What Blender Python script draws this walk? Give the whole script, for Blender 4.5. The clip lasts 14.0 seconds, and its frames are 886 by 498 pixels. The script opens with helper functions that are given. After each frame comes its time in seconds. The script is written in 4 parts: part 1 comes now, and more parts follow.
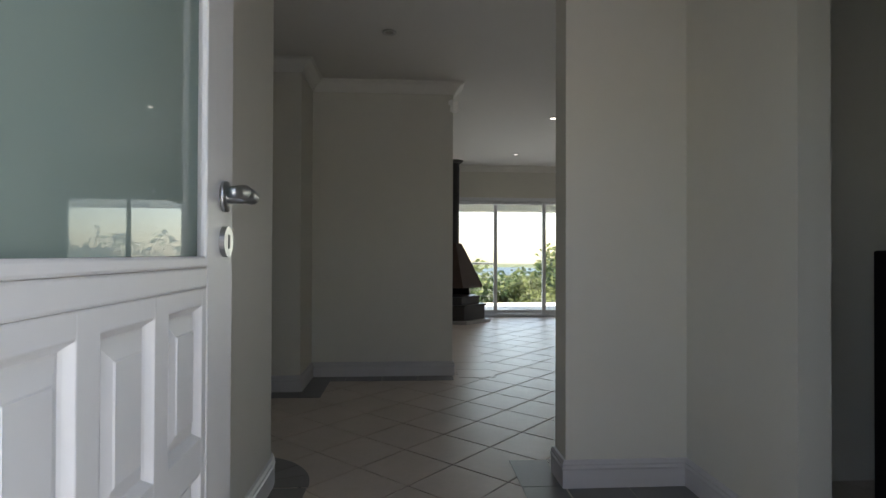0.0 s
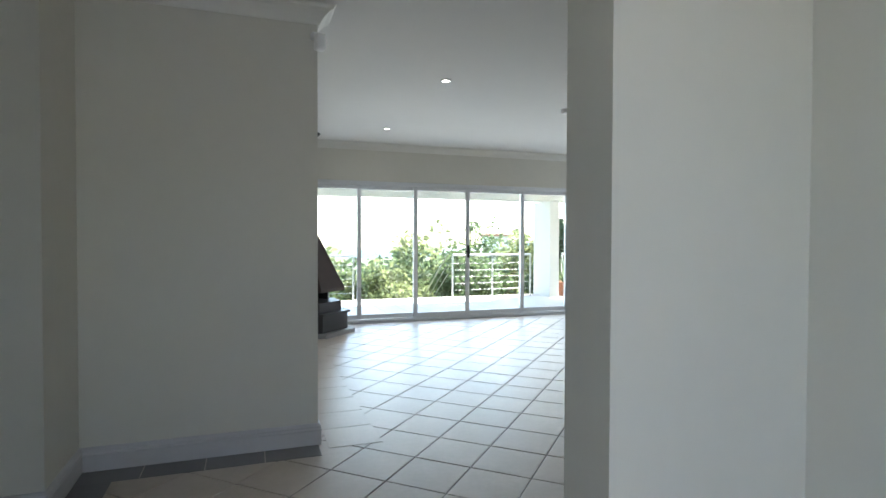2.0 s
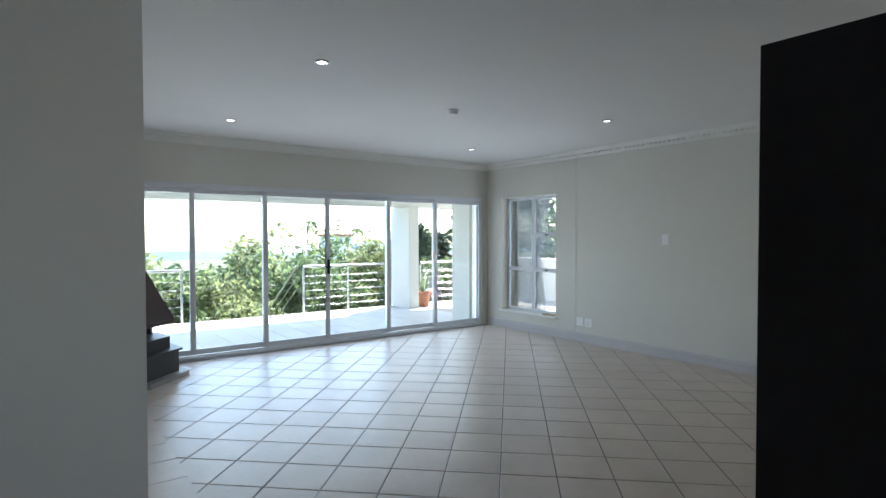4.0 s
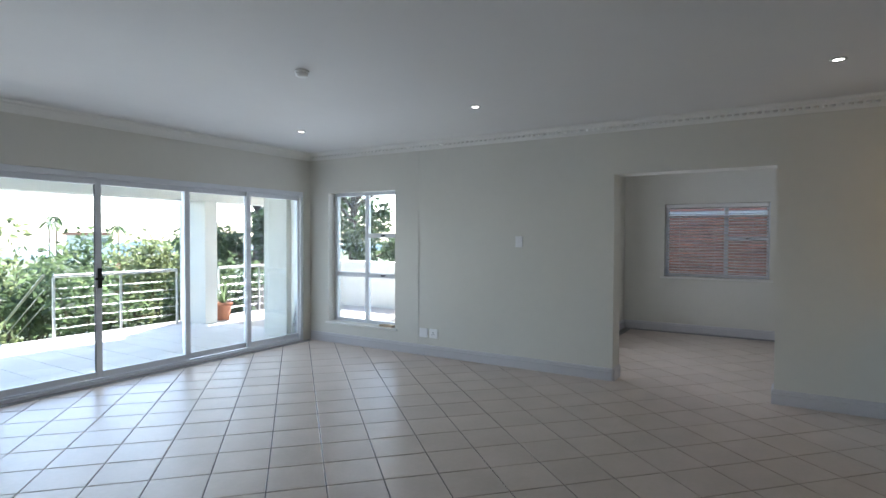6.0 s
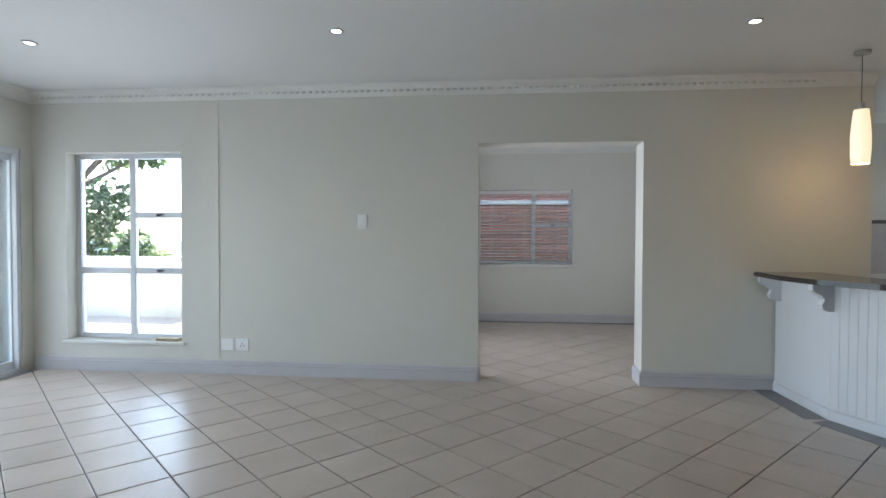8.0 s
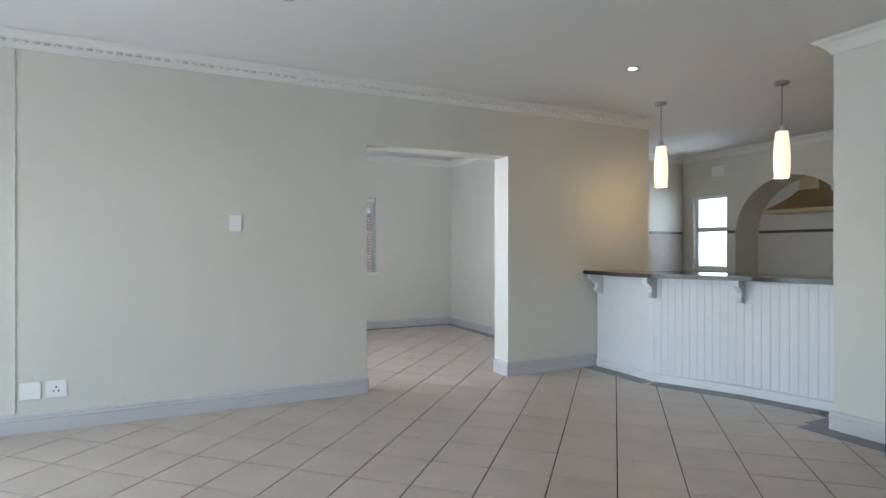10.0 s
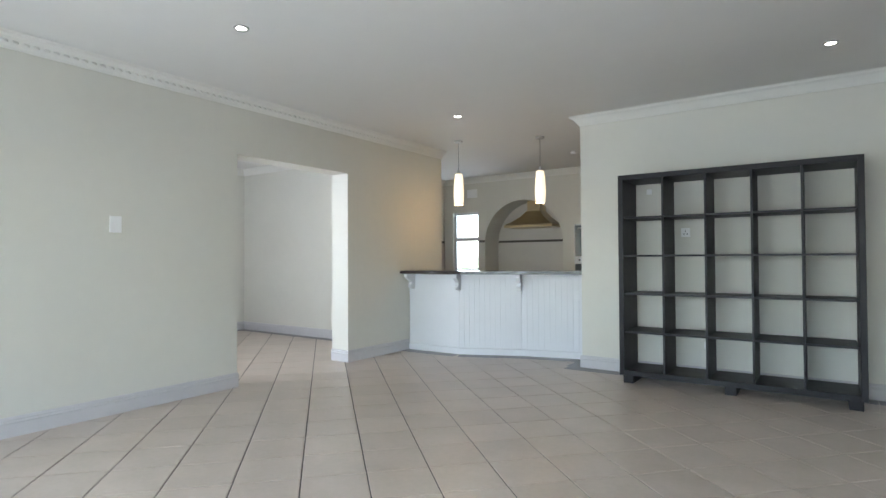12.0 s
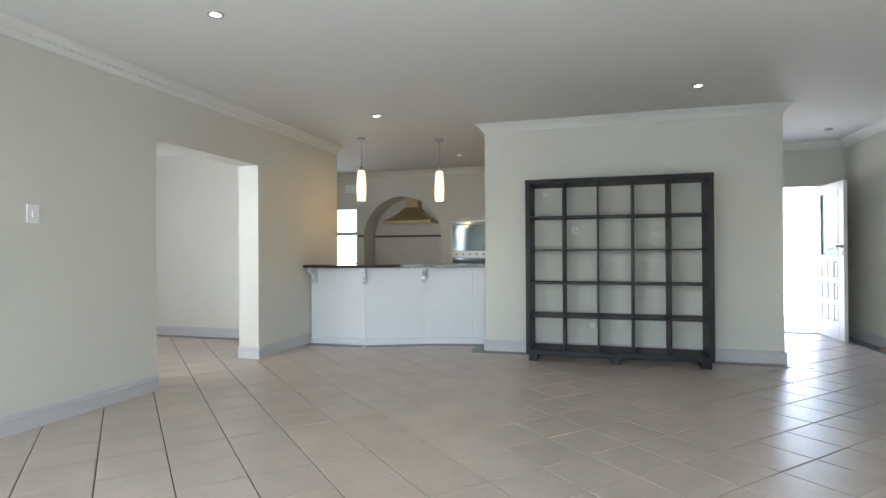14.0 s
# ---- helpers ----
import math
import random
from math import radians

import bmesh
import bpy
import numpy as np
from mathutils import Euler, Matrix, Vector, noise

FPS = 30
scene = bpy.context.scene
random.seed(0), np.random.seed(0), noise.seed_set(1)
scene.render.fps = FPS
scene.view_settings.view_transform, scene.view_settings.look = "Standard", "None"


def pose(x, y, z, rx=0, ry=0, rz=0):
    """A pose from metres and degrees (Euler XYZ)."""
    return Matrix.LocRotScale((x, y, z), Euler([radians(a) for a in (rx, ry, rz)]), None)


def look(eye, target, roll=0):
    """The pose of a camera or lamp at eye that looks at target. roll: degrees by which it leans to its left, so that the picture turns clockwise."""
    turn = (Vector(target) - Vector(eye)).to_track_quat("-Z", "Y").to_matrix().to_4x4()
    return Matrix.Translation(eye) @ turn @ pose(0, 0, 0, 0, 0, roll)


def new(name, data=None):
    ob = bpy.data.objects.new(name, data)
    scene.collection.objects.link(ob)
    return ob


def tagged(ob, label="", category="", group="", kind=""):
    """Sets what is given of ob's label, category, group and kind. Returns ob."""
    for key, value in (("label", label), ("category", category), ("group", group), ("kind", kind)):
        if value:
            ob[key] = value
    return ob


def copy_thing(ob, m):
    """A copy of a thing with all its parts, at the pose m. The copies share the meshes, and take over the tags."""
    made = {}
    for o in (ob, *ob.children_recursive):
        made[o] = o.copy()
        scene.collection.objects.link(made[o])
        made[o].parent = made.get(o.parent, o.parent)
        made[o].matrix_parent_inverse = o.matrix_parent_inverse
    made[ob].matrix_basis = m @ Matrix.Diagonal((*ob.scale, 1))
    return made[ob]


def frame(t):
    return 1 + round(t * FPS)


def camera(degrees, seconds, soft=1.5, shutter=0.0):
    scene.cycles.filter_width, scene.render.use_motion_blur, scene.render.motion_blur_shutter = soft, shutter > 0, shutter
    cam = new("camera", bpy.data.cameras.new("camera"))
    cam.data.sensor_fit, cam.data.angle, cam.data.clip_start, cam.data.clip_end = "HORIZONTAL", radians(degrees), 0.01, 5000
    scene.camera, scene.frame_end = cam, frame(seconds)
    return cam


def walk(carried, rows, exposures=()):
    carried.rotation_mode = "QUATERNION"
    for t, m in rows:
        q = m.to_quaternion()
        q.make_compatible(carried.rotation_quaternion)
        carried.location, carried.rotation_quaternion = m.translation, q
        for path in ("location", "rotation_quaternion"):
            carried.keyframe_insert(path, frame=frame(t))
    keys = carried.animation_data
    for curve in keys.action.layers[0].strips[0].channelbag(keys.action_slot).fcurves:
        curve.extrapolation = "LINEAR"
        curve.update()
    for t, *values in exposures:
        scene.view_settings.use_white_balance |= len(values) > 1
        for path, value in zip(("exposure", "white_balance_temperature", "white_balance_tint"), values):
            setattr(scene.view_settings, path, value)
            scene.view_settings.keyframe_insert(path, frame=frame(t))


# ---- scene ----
cam = camera(77.7, 14.0)
PATH = [
    (0, (0.523, 0.078, 1.098), (0.651, 2.074, 1.117), 0.2),
    (0.5, (0.497, 0.481, 1.14), (0.717, 2.469, 1.148), 0.2),
    (1, (0.532, 0.847, 1.207), (0.859, 2.82, 1.198), 0.2),
    (1.5, (0.564, 1.224, 1.25), (1.051, 3.163, 1.217), 0.1),
    (2, (0.535, 1.645, 1.27), (1.2, 3.53, 1.228), 0.2),
    (2.5, (0.532, 2.066, 1.24), (1.378, 3.878, 1.215), 0.1),
    (2.7, (0.545, 2.212, 1.255), (1.456, 3.991, 1.229), 0.1),
    (4.8, (0.662, 3.14, 1.527), (2.05, 4.58, 1.486), 0.1),
    (5, (0.688, 3.313, 1.515), (2.141, 4.687, 1.478), 0.2),
    (5.5, (0.78, 3.611, 1.505), (2.35, 4.85, 1.465), 0.2),
    (6, (0.95, 3.902, 1.476), (2.649, 4.957, 1.432), 0.2),
    (6.5, (1.15, 4.204, 1.395), (2.952, 5.07, 1.352), 0.2),
    (7, (1.403, 4.477, 1.326), (3.292, 5.131, 1.285), 0.2),
    (7.5, (1.61, 4.817, 1.28), (3.551, 5.298, 1.242), 0.2),
    (8, (1.749, 5.216, 1.297), (3.739, 5.412, 1.25), 0.2),
    (8.2, (1.804, 5.357, 1.298), (3.803, 5.419, 1.251), 0.3),
    (10.3, (2.162, 7.094, 1.21), (3.888, 6.083, 1.222), 0.0),
    (10.5, (2.14, 7.254, 1.2), (3.809, 6.152, 1.222), 0.0),
    (11, (2.136, 7.668, 1.2), (3.65, 6.362, 1.234), -0.1),
    (11.5, (2.173, 8.088, 1.171), (3.499, 6.592, 1.21), -0.2),
    (12, (2.252, 8.44, 1.151), (3.39, 6.796, 1.187), -0.3),
    (12.5, (2.412, 8.727, 1.136), (3.33, 6.951, 1.171), -0.4),
    (13, (2.54, 8.941, 1.147), (3.31, 7.095, 1.173), -0.5),
    (13.5, (2.735, 9.088, 1.15), (3.423, 7.21, 1.171), -0.5),
    (14, (2.984, 9.159, 1.151), (3.557, 7.243, 1.164), -0.3),
]
walk(cam, [(t, look(eye, target, roll)) for t, eye, target, roll in PATH],
     exposures=[(0.0, 1.7, 7050, 16), (1.0, 2.12, 6600, 13), (2.0, 2.8, 6300, 12), (2.7, 2.72, 6150, 11), (5.0, 2.38, 5900, 15), (6.5, 2.6, 5950, 16),
                (8.0, 2.95, 6050, 15), (11.0, 3.36, 6150, 15), (12.0, 3.46, 6250, 14), (14.0, 3.33, 6450, 14)])

# ---- world and sun ----
world = bpy.data.worlds.new("sky")
scene.world = world
world.use_nodes = True
wt = world.node_tree
sky = wt.nodes.new("ShaderNodeTexSky")
sky.sky_type, sky.sun_disc = "NISHITA", False
SUN_EL, SUN_AZ = radians(52), radians(62)
sky.sun_elevation, sky.sun_rotation = SUN_EL, SUN_AZ
wt.links.new(sky.outputs[0], wt.nodes["Background"].inputs[0])
wt.nodes["Background"].inputs[1].default_value = 0.15
sun = new("sun", bpy.data.lights.new("sun", "SUN"))
sun.data.energy, sun.data.angle, sun.data.color = 5.0, radians(0.5), (1.0, 0.95, 0.87)
sun_way = Vector((math.sin(SUN_AZ) * math.cos(SUN_EL), math.cos(SUN_AZ) * math.cos(SUN_EL), math.sin(SUN_EL)))
sun.matrix_world = look(sun_way * 30, (0, 0, 0))


def opening_light(name, place, target, w, h, watts):
    """The sky's light that comes in at one opening."""
    ob = new(name, bpy.data.lights.new(name, "AREA"))
    ob.data.shape, ob.data.size, ob.data.size_y = "RECTANGLE", w, h
    ob.data.energy, ob.data.color = watts, (0.81, 0.90, 1.0)
    ob.matrix_world = look(place, target)
    return ob


opening_light("sky_light_sliding_doors", (3.85, 9.95, 1.08), (3.85, 0, 0.9), 5.2, 1.9, 13)
opening_light("sky_light_window", (6.98, 8.75, 1.2), (0, 8.75, 1.0), 1.1, 1.7, 2.5)
opening_light("sky_light_far_room", (7.8, 6.42, 1.45), (8.2, 0, 1.1), 1.4, 1.1, 4.8)
opening_light("sky_light_kitchen", (7.77, -0.45, 1.47), (7.4, 5, 1.2), 0.5, 1.0, 2.1)
opening_light("sky_light_front_door", (0.6, 0.1, 1.05), (0.9, 8, 0.9), 0.8, 1.9, 1.0)
opening_light("sky_light_arched_room", (-1.6, 9.95, 1.3), (-1.6, 0, 1.0), 1.9, 1.5, 9)

# ---- materials ----
def material(name, colour, rough=0.5, metal=0.0, vary=0.0, scale=6.0, bump=0.0, bump_scale=80.0, per_piece=0.0, second=None, spec=0.5, coat=0.0):
    """Plain principled surface with variation at two scales, fine relief and a random shade for each piece."""
    m = bpy.data.materials.new(name)
    m.use_nodes = True
    t = m.node_tree
    b = t.nodes["Principled BSDF"]
    b.inputs["Base Color"].default_value = (*colour, 1)
    b.inputs["Roughness"].default_value, b.inputs["Metallic"].default_value = rough, metal
    b.inputs["Specular IOR Level"].default_value = spec
    b.inputs["Coat Weight"].default_value = coat
    geo = t.nodes.new("ShaderNodeNewGeometry")
    colour_socket = None
    if vary:
        n1, n2 = t.nodes.new("ShaderNodeTexNoise"), t.nodes.new("ShaderNodeTexNoise")
        n1.inputs["Scale"].default_value, n2.inputs["Scale"].default_value = scale, scale * 9
        n1.inputs["Detail"].default_value, n2.inputs["Detail"].default_value = 5, 3
        for n in (n1, n2):
            t.links.new(geo.outputs["Position"], n.inputs["Vector"])
        add = t.nodes.new("ShaderNodeMath")
        add.operation = "MULTIPLY_ADD"
        add.inputs[1].default_value = 0.4
        t.links.new(n2.outputs["Fac"], add.inputs[0])
        t.links.new(n1.outputs["Fac"], add.inputs[2])
        ramp = t.nodes.new("ShaderNodeMapRange")
        ramp.inputs["From Min"].default_value, ramp.inputs["From Max"].default_value = 0.4, 1.0
        t.links.new(add.outputs[0], ramp.inputs["Value"])
        mix = t.nodes.new("ShaderNodeMix")
        mix.data_type = "RGBA"
        dark = second or tuple(c * (1 - vary) for c in colour)
        mix.inputs["A"].default_value, mix.inputs["B"].default_value = (*dark, 1), (*colour, 1)
        t.links.new(ramp.outputs[0], mix.inputs["Factor"])
        colour_socket = mix.outputs["Result"]
        rr = t.nodes.new("ShaderNodeMapRange")
        rr.inputs["To Min"].default_value, rr.inputs["To Max"].default_value = max(rough - 0.06, 0.02), min(rough + 0.08, 1)
        t.links.new(n1.outputs["Fac"], rr.inputs["Value"])
        t.links.new(rr.outputs[0], b.inputs["Roughness"])
    if per_piece:
        info = t.nodes.new("ShaderNodeObjectInfo")
        hsv = t.nodes.new("ShaderNodeHueSaturation")
        mr = t.nodes.new("ShaderNodeMapRange")
        mr.inputs["To Min"].default_value, mr.inputs["To Max"].default_value = 1 - per_piece, 1 + per_piece
        pick = t.nodes.new("ShaderNodeMath")
        pick.operation = "ADD"
        t.links.new(info.outputs["Random"], pick.inputs[0])
        t.links.new(geo.outputs["Random Per Island"], pick.inputs[1])
        frac = t.nodes.new("ShaderNodeMath")
        frac.operation = "FRACT"
        t.links.new(pick.outputs[0], frac.inputs[0])
        t.links.new(frac.outputs[0], mr.inputs["Value"])
        t.links.new(mr.outputs[0], hsv.inputs["Value"])
        if colour_socket:
            t.links.new(colour_socket, hsv.inputs["Color"])
        else:
            hsv.inputs["Color"].default_value = (*colour, 1)
        colour_socket = hsv.outputs["Color"]
    if colour_socket:
        t.links.new(colour_socket, b.inputs["Base Color"])
    if bump:
        nb, bp = t.nodes.new("ShaderNodeTexNoise"), t.nodes.new("ShaderNodeBump")
        nb.inputs["Scale"].default_value, nb.inputs["Detail"].default_value = bump_scale, 4
        bp.inputs["Strength"].default_value, bp.inputs["Distance"].default_value = bump, 0.004
        t.links.new(geo.outputs["Position"], nb.inputs["Vector"])
        t.links.new(nb.outputs["Fac"], bp.inputs["Height"])
        t.links.new(bp.outputs["Normal"], b.inputs["Normal"])
    return m


def glass_material(name, tint, gloss=1.0):
    m = bpy.data.materials.new(name)
    m.use_nodes = True
    t = m.node_tree
    t.nodes.remove(t.nodes["Principled BSDF"])
    clear, shine, mix, fr = (t.nodes.new("ShaderNodeBsdfTransparent"), t.nodes.new("ShaderNodeBsdfGlossy"), t.nodes.new("ShaderNodeMixShader"), t.nodes.new("ShaderNodeFresnel"))
    clear.inputs["Color"].default_value = (*tint, 1)
    shine.inputs["Roughness"].default_value = 0.01
    fr.inputs["IOR"].default_value = 1.45
    mul = t.nodes.new("ShaderNodeMath")
    mul.operation, mul.inputs[1].default_value = "MULTIPLY", gloss
    t.links.new(fr.outputs[0], mul.inputs[0])
    t.links.new(mul.outputs[0], mix.inputs["Fac"])
    t.links.new(clear.outputs[0], mix.inputs[1])
    t.links.new(shine.outputs[0], mix.inputs[2])
    t.links.new(mix.outputs[0], t.nodes["Material Output"].inputs["Surface"])
    return m


def glow_material(name, colour, strength):
    m = bpy.data.materials.new(name)
    m.use_nodes = True
    b = m.node_tree.nodes["Principled BSDF"]
    b.inputs["Base Color"].default_value = (0.8, 0.8, 0.75, 1)
    b.inputs["Emission Color"].default_value, b.inputs["Emission Strength"].default_value = (*colour, 1), strength
    return m


WALL = material("cream_wall_paint", (0.70, 0.682, 0.61), 0.55, vary=0.06, scale=1.3, bump=0.12, bump_scale=55)
CEIL = material("white_ceiling_paint", (0.765, 0.755, 0.725), 0.8, vary=0.04, scale=0.9, bump=0.06, bump_scale=40)
CORNICE = material("white_plaster", (0.80, 0.79, 0.74), 0.6, vary=0.05, scale=3, bump=0.1)
TRIM = material("pale_grey_gloss_paint", (0.60, 0.585, 0.59), 0.35, vary=0.08, scale=2.5, bump=0.05)
TILE = material("beige_glazed_tile", (0.62, 0.525, 0.455), 0.33, vary=0.20, scale=3.5, bump=0.05, bump_scale=25, per_piece=0.04, second=(0.50, 0.425, 0.35))
BORDER = material("grey_border_tile", (0.20, 0.19, 0.185), 0.33, vary=0.25, scale=6, bump=0.06, bump_scale=30, per_piece=0.08)
GROUT = material("dark_grout", (0.085, 0.075, 0.07), 0.9, vary=0.3, scale=12)
ALU = material("white_powder_coated_aluminium", (0.74, 0.76, 0.78), 0.35, vary=0.05, scale=4)
STEEL = material("brushed_steel", (0.55, 0.55, 0.54), 0.33, 1.0, vary=0.15, scale=20)
# plain steel, with the warm lamps' reflection put into its colour as gold
HOODSTEEL = material("brushed_steel_lamp_tint", (0.62, 0.50, 0.31), 0.33, 1.0, vary=0.10, scale=20)
BLACK = material("black_plastic", (0.015, 0.015, 0.016), 0.4, vary=0.2, scale=10)
IRON = material("black_painted_iron", (0.018, 0.014, 0.013), 0.45, vary=0.4, scale=8, bump=0.2, bump_scale=60)
COPPER = material("dark_brown_hood_metal", (0.06, 0.032, 0.022), 0.42, 0.4, vary=0.4, scale=7, bump=0.15)
SLATE = material("grey_hearth_slab", (0.32, 0.31, 0.30), 0.5, vary=0.2, scale=5, bump=0.15)
ESPRESSO = material("espresso_wood_veneer", (0.016, 0.014, 0.017), 0.45, spec=0.3, vary=0.35, scale=9, bump=0.05, bump_scale=30)
GRANITE = material("black_granite", (0.02, 0.017, 0.017), 0.08, vary=0.5, scale=45, second=(0.06, 0.045, 0.04))
BOARD = material("white_painted_boards", (0.74, 0.75, 0.77), 0.42, vary=0.05, scale=4, bump=0.05)
DOORPAINT = material("white_door_paint", (0.76, 0.745, 0.72), 0.38, vary=0.06, scale=5, bump=0.06, bump_scale=30)
PLATE = material("white_switch_plastic", (0.88, 0.88, 0.87), 0.3)
GLASS = glass_material("clear_pane", (0.93, 0.97, 0.96), 0.9)
FROST = material("frosted_pane", (0.27, 0.34, 0.30), 0.012, vary=0.0, spec=0.35)
PATIO = material("pale_patio_tile", (0.74, 0.72, 0.69), 0.6, vary=0.15, scale=3, bump=0.1, per_piece=0.06)
RENDERED = material("white_render", (0.78, 0.77, 0.72), 0.8, vary=0.08, scale=2, bump=0.25, bump_scale=35)
BRICK = material("red_face_brick", (0.47, 0.215, 0.155), 0.85, vary=0.30, scale=7, bump=0.4, bump_scale=45, per_piece=0.2)
MORTAR = material("pale_mortar", (0.54, 0.49, 0.45), 0.9, vary=0.15, scale=9)
LEAF = material("green_leaves", (0.14, 0.19, 0.085), 0.5, vary=0.5, scale=2.2, per_piece=0.4)
LEAF_LIGHT = material("yellow_green_leaves", (0.26, 0.29, 0.13), 0.5, vary=0.4, scale=2.0, per_piece=0.35)
LEAF_DRY = material("dry_pinkish_leaves", (0.26, 0.16, 0.11), 0.6, vary=0.4, scale=2.0, per_piece=0.35)
BARK = material("brown_bark", (0.14, 0.10, 0.07), 0.9, vary=0.4, scale=10, bump=0.5, bump_scale=30)
FABRIC = material("white_curtain_cloth", (0.78, 0.77, 0.74), 0.9, vary=0.08, scale=6)
for m in (LEAF, LEAF_LIGHT, LEAF_DRY, FABRIC):
    # thin leaves and cloth let some of the light through
    t = m.node_tree
    body = t.nodes["Principled BSDF"]
    thin, both = t.nodes.new("ShaderNodeBsdfTranslucent"), t.nodes.new("ShaderNodeMixShader")
    both.inputs["Fac"].default_value = 0.62
    t.links.new(body.inputs["Base Color"].links[0].from_socket, thin.inputs["Color"])
    t.links.new(body.outputs[0], both.inputs[1])
    t.links.new(thin.outputs[0], both.inputs[2])
    t.links.new(both.outputs[0], t.nodes["Material Output"].inputs["Surface"])
TERRACOTTA = material("terracotta", (0.42, 0.17, 0.09), 0.75, vary=0.2, scale=8)
SOIL = material("grassy_slope", (0.12, 0.14, 0.06), 0.95, vary=0.5, scale=0.35, bump=0.4, bump_scale=6)
# pale blue-grey: the haze over the distance is put into the hills' colour
HAZE = material("haze_tinted_hill", (0.60, 0.66, 0.68), 1.0, vary=0.25, scale=0.02)
ROOF = material("grey_roof", (0.20, 0.17, 0.16), 0.8, vary=0.2, scale=2)
BLIND = material("white_blind_slat", (0.80, 0.79, 0.76), 0.5)
KTILE = material("white_kitchen_tile", (0.72, 0.69, 0.64), 0.16, vary=0.08, scale=4, per_piece=0.04)
MOSAIC = material("dark_mosaic_strip", (0.12, 0.11, 0.09), 0.3, vary=0.6, scale=40)
OVENGLASS = material("dark_oven_glass", (0.25, 0.30, 0.32), 0.06, 0.7, vary=0.1, scale=3)
SHADE = glow_material("lit_frosted_glass", (1.0, 0.78, 0.46), 0.12)
LAMP = glow_material("lit_lamp_face", (1.0, 0.95, 0.85), 2.5)


# ---- building helpers ----
def mesh_object(name, bm, mat, smooth=False):
    bmesh.ops.recalc_face_normals(bm, faces=bm.faces)
    me = bpy.data.meshes.new(name)
    bm.to_mesh(me)
    bm.free()
    me.materials.append(mat)
    if smooth:
        for p in me.polygons:
            p.use_smooth = True
    return new(name, me)


def part(name, bm, mat, parent=None, label="", smooth=False):
    ob = mesh_object(name, bm, mat, smooth)
    if parent:
        ob.parent = parent
    if label:
        ob["label"] = label
    return ob


def thing(name, label, category, at=(0, 0, 0), turn=0, group="", kind=""):
    ob = new(name)
    ob.matrix_basis = pose(*at, 0, 0, turn)
    return tagged(ob, label, category, group, kind)


def box(bm, a, b, bevel=0.0):
    a, b = Vector(a), Vector(b)
    made = bmesh.ops.create_cube(bm, size=1, matrix=Matrix.Translation((a + b) / 2) @ Matrix.Diagonal((*[abs(q - p) for p, q in zip(a, b)], 1)))
    if bevel:
        edges = list({e for v in made["verts"] for e in v.link_edges})
        bmesh.ops.bevel(bm, geom=edges, offset=bevel, segments=2, affect="EDGES", profile=0.5)
    return bm


def boxes(*pairs, bevel=0.0):
    bm = bmesh.new()
    for a, b in pairs:
        box(bm, a, b, bevel)
    return bm


def rod(bm, a, b, r, n=10, r2=None):
    a, b = Vector(a), Vector(b)
    m = Matrix.Translation((a + b) / 2) @ (b - a).to_track_quat("Z", "Y").to_matrix().to_4x4()
    bmesh.ops.create_cone(bm, cap_ends=True, segments=n, radius1=r, radius2=r if r2 is None else r2, depth=(b - a).length, matrix=m)
    return bm


def lathe(bm, profile, n=24, centre=(0, 0), ring=False):
    rings = []
    for r, z in profile:
        rings.append([bm.verts.new((centre[0] + r * math.cos(2 * math.pi * i / n), centre[1] + r * math.sin(2 * math.pi * i / n), z)) for i in range(n)])
    for lo, hi in zip(rings, rings[1:]):
        for i in range(n):
            bm.faces.new((lo[i], lo[(i + 1) % n], hi[(i + 1) % n], hi[i]))
    if ring:
        for i in range(n):
            bm.faces.new((rings[-1][i], rings[-1][(i + 1) % n], rings[0][(i + 1) % n], rings[0][i]))
    else:
        bm.faces.new(rings[0]), bm.faces.new(rings[-1])
    return bm


def prism(bm, outline, z0, z1):
    lo = [bm.verts.new((x, y, z0)) for x, y in outline]
    hi = [bm.verts.new((x, y, z1)) for x, y in outline]
    n = len(outline)
    bm.faces.new(lo), bm.faces.new(hi)
    for i in range(n):
        bm.faces.new((lo[i], lo[(i + 1) % n], hi[(i + 1) % n], hi[i]))
    return bm


def sweep(bm, profile, path, closed=False):
    """A moulding: profile points (out, z) carried along a path in plan; out is to the left of the way."""
    n = len(path)
    pts = [Vector(p) for p in path]
    rows = []
    for i, p in enumerate(pts):
        before = (p - pts[i - 1]).normalized() if i or closed else None
        after = (pts[(i + 1) % n] - p).normalized() if i < n - 1 or closed else None
        d1, d2 = before or after, after or before
        n1, n2 = Vector((-d1.y, d1.x)), Vector((-d2.y, d2.x))
        mid = (n1 + n2).normalized()
        mid = mid / max(mid.dot(n1), 0.3)
        rows.append([bm.verts.new((p.x + mid.x * o, p.y + mid.y * o, z)) for o, z in profile])
    k = len(profile)
    for i in range(n if closed else n - 1):
        a, b = rows[i], rows[(i + 1) % n]
        for j in range(k):
            bm.faces.new((a[j], a[(j + 1) % k], b[(j + 1) % k], b[j]))
    if not closed:
        bm.faces.new(rows[0]), bm.faces.new(rows[-1])
    return bm


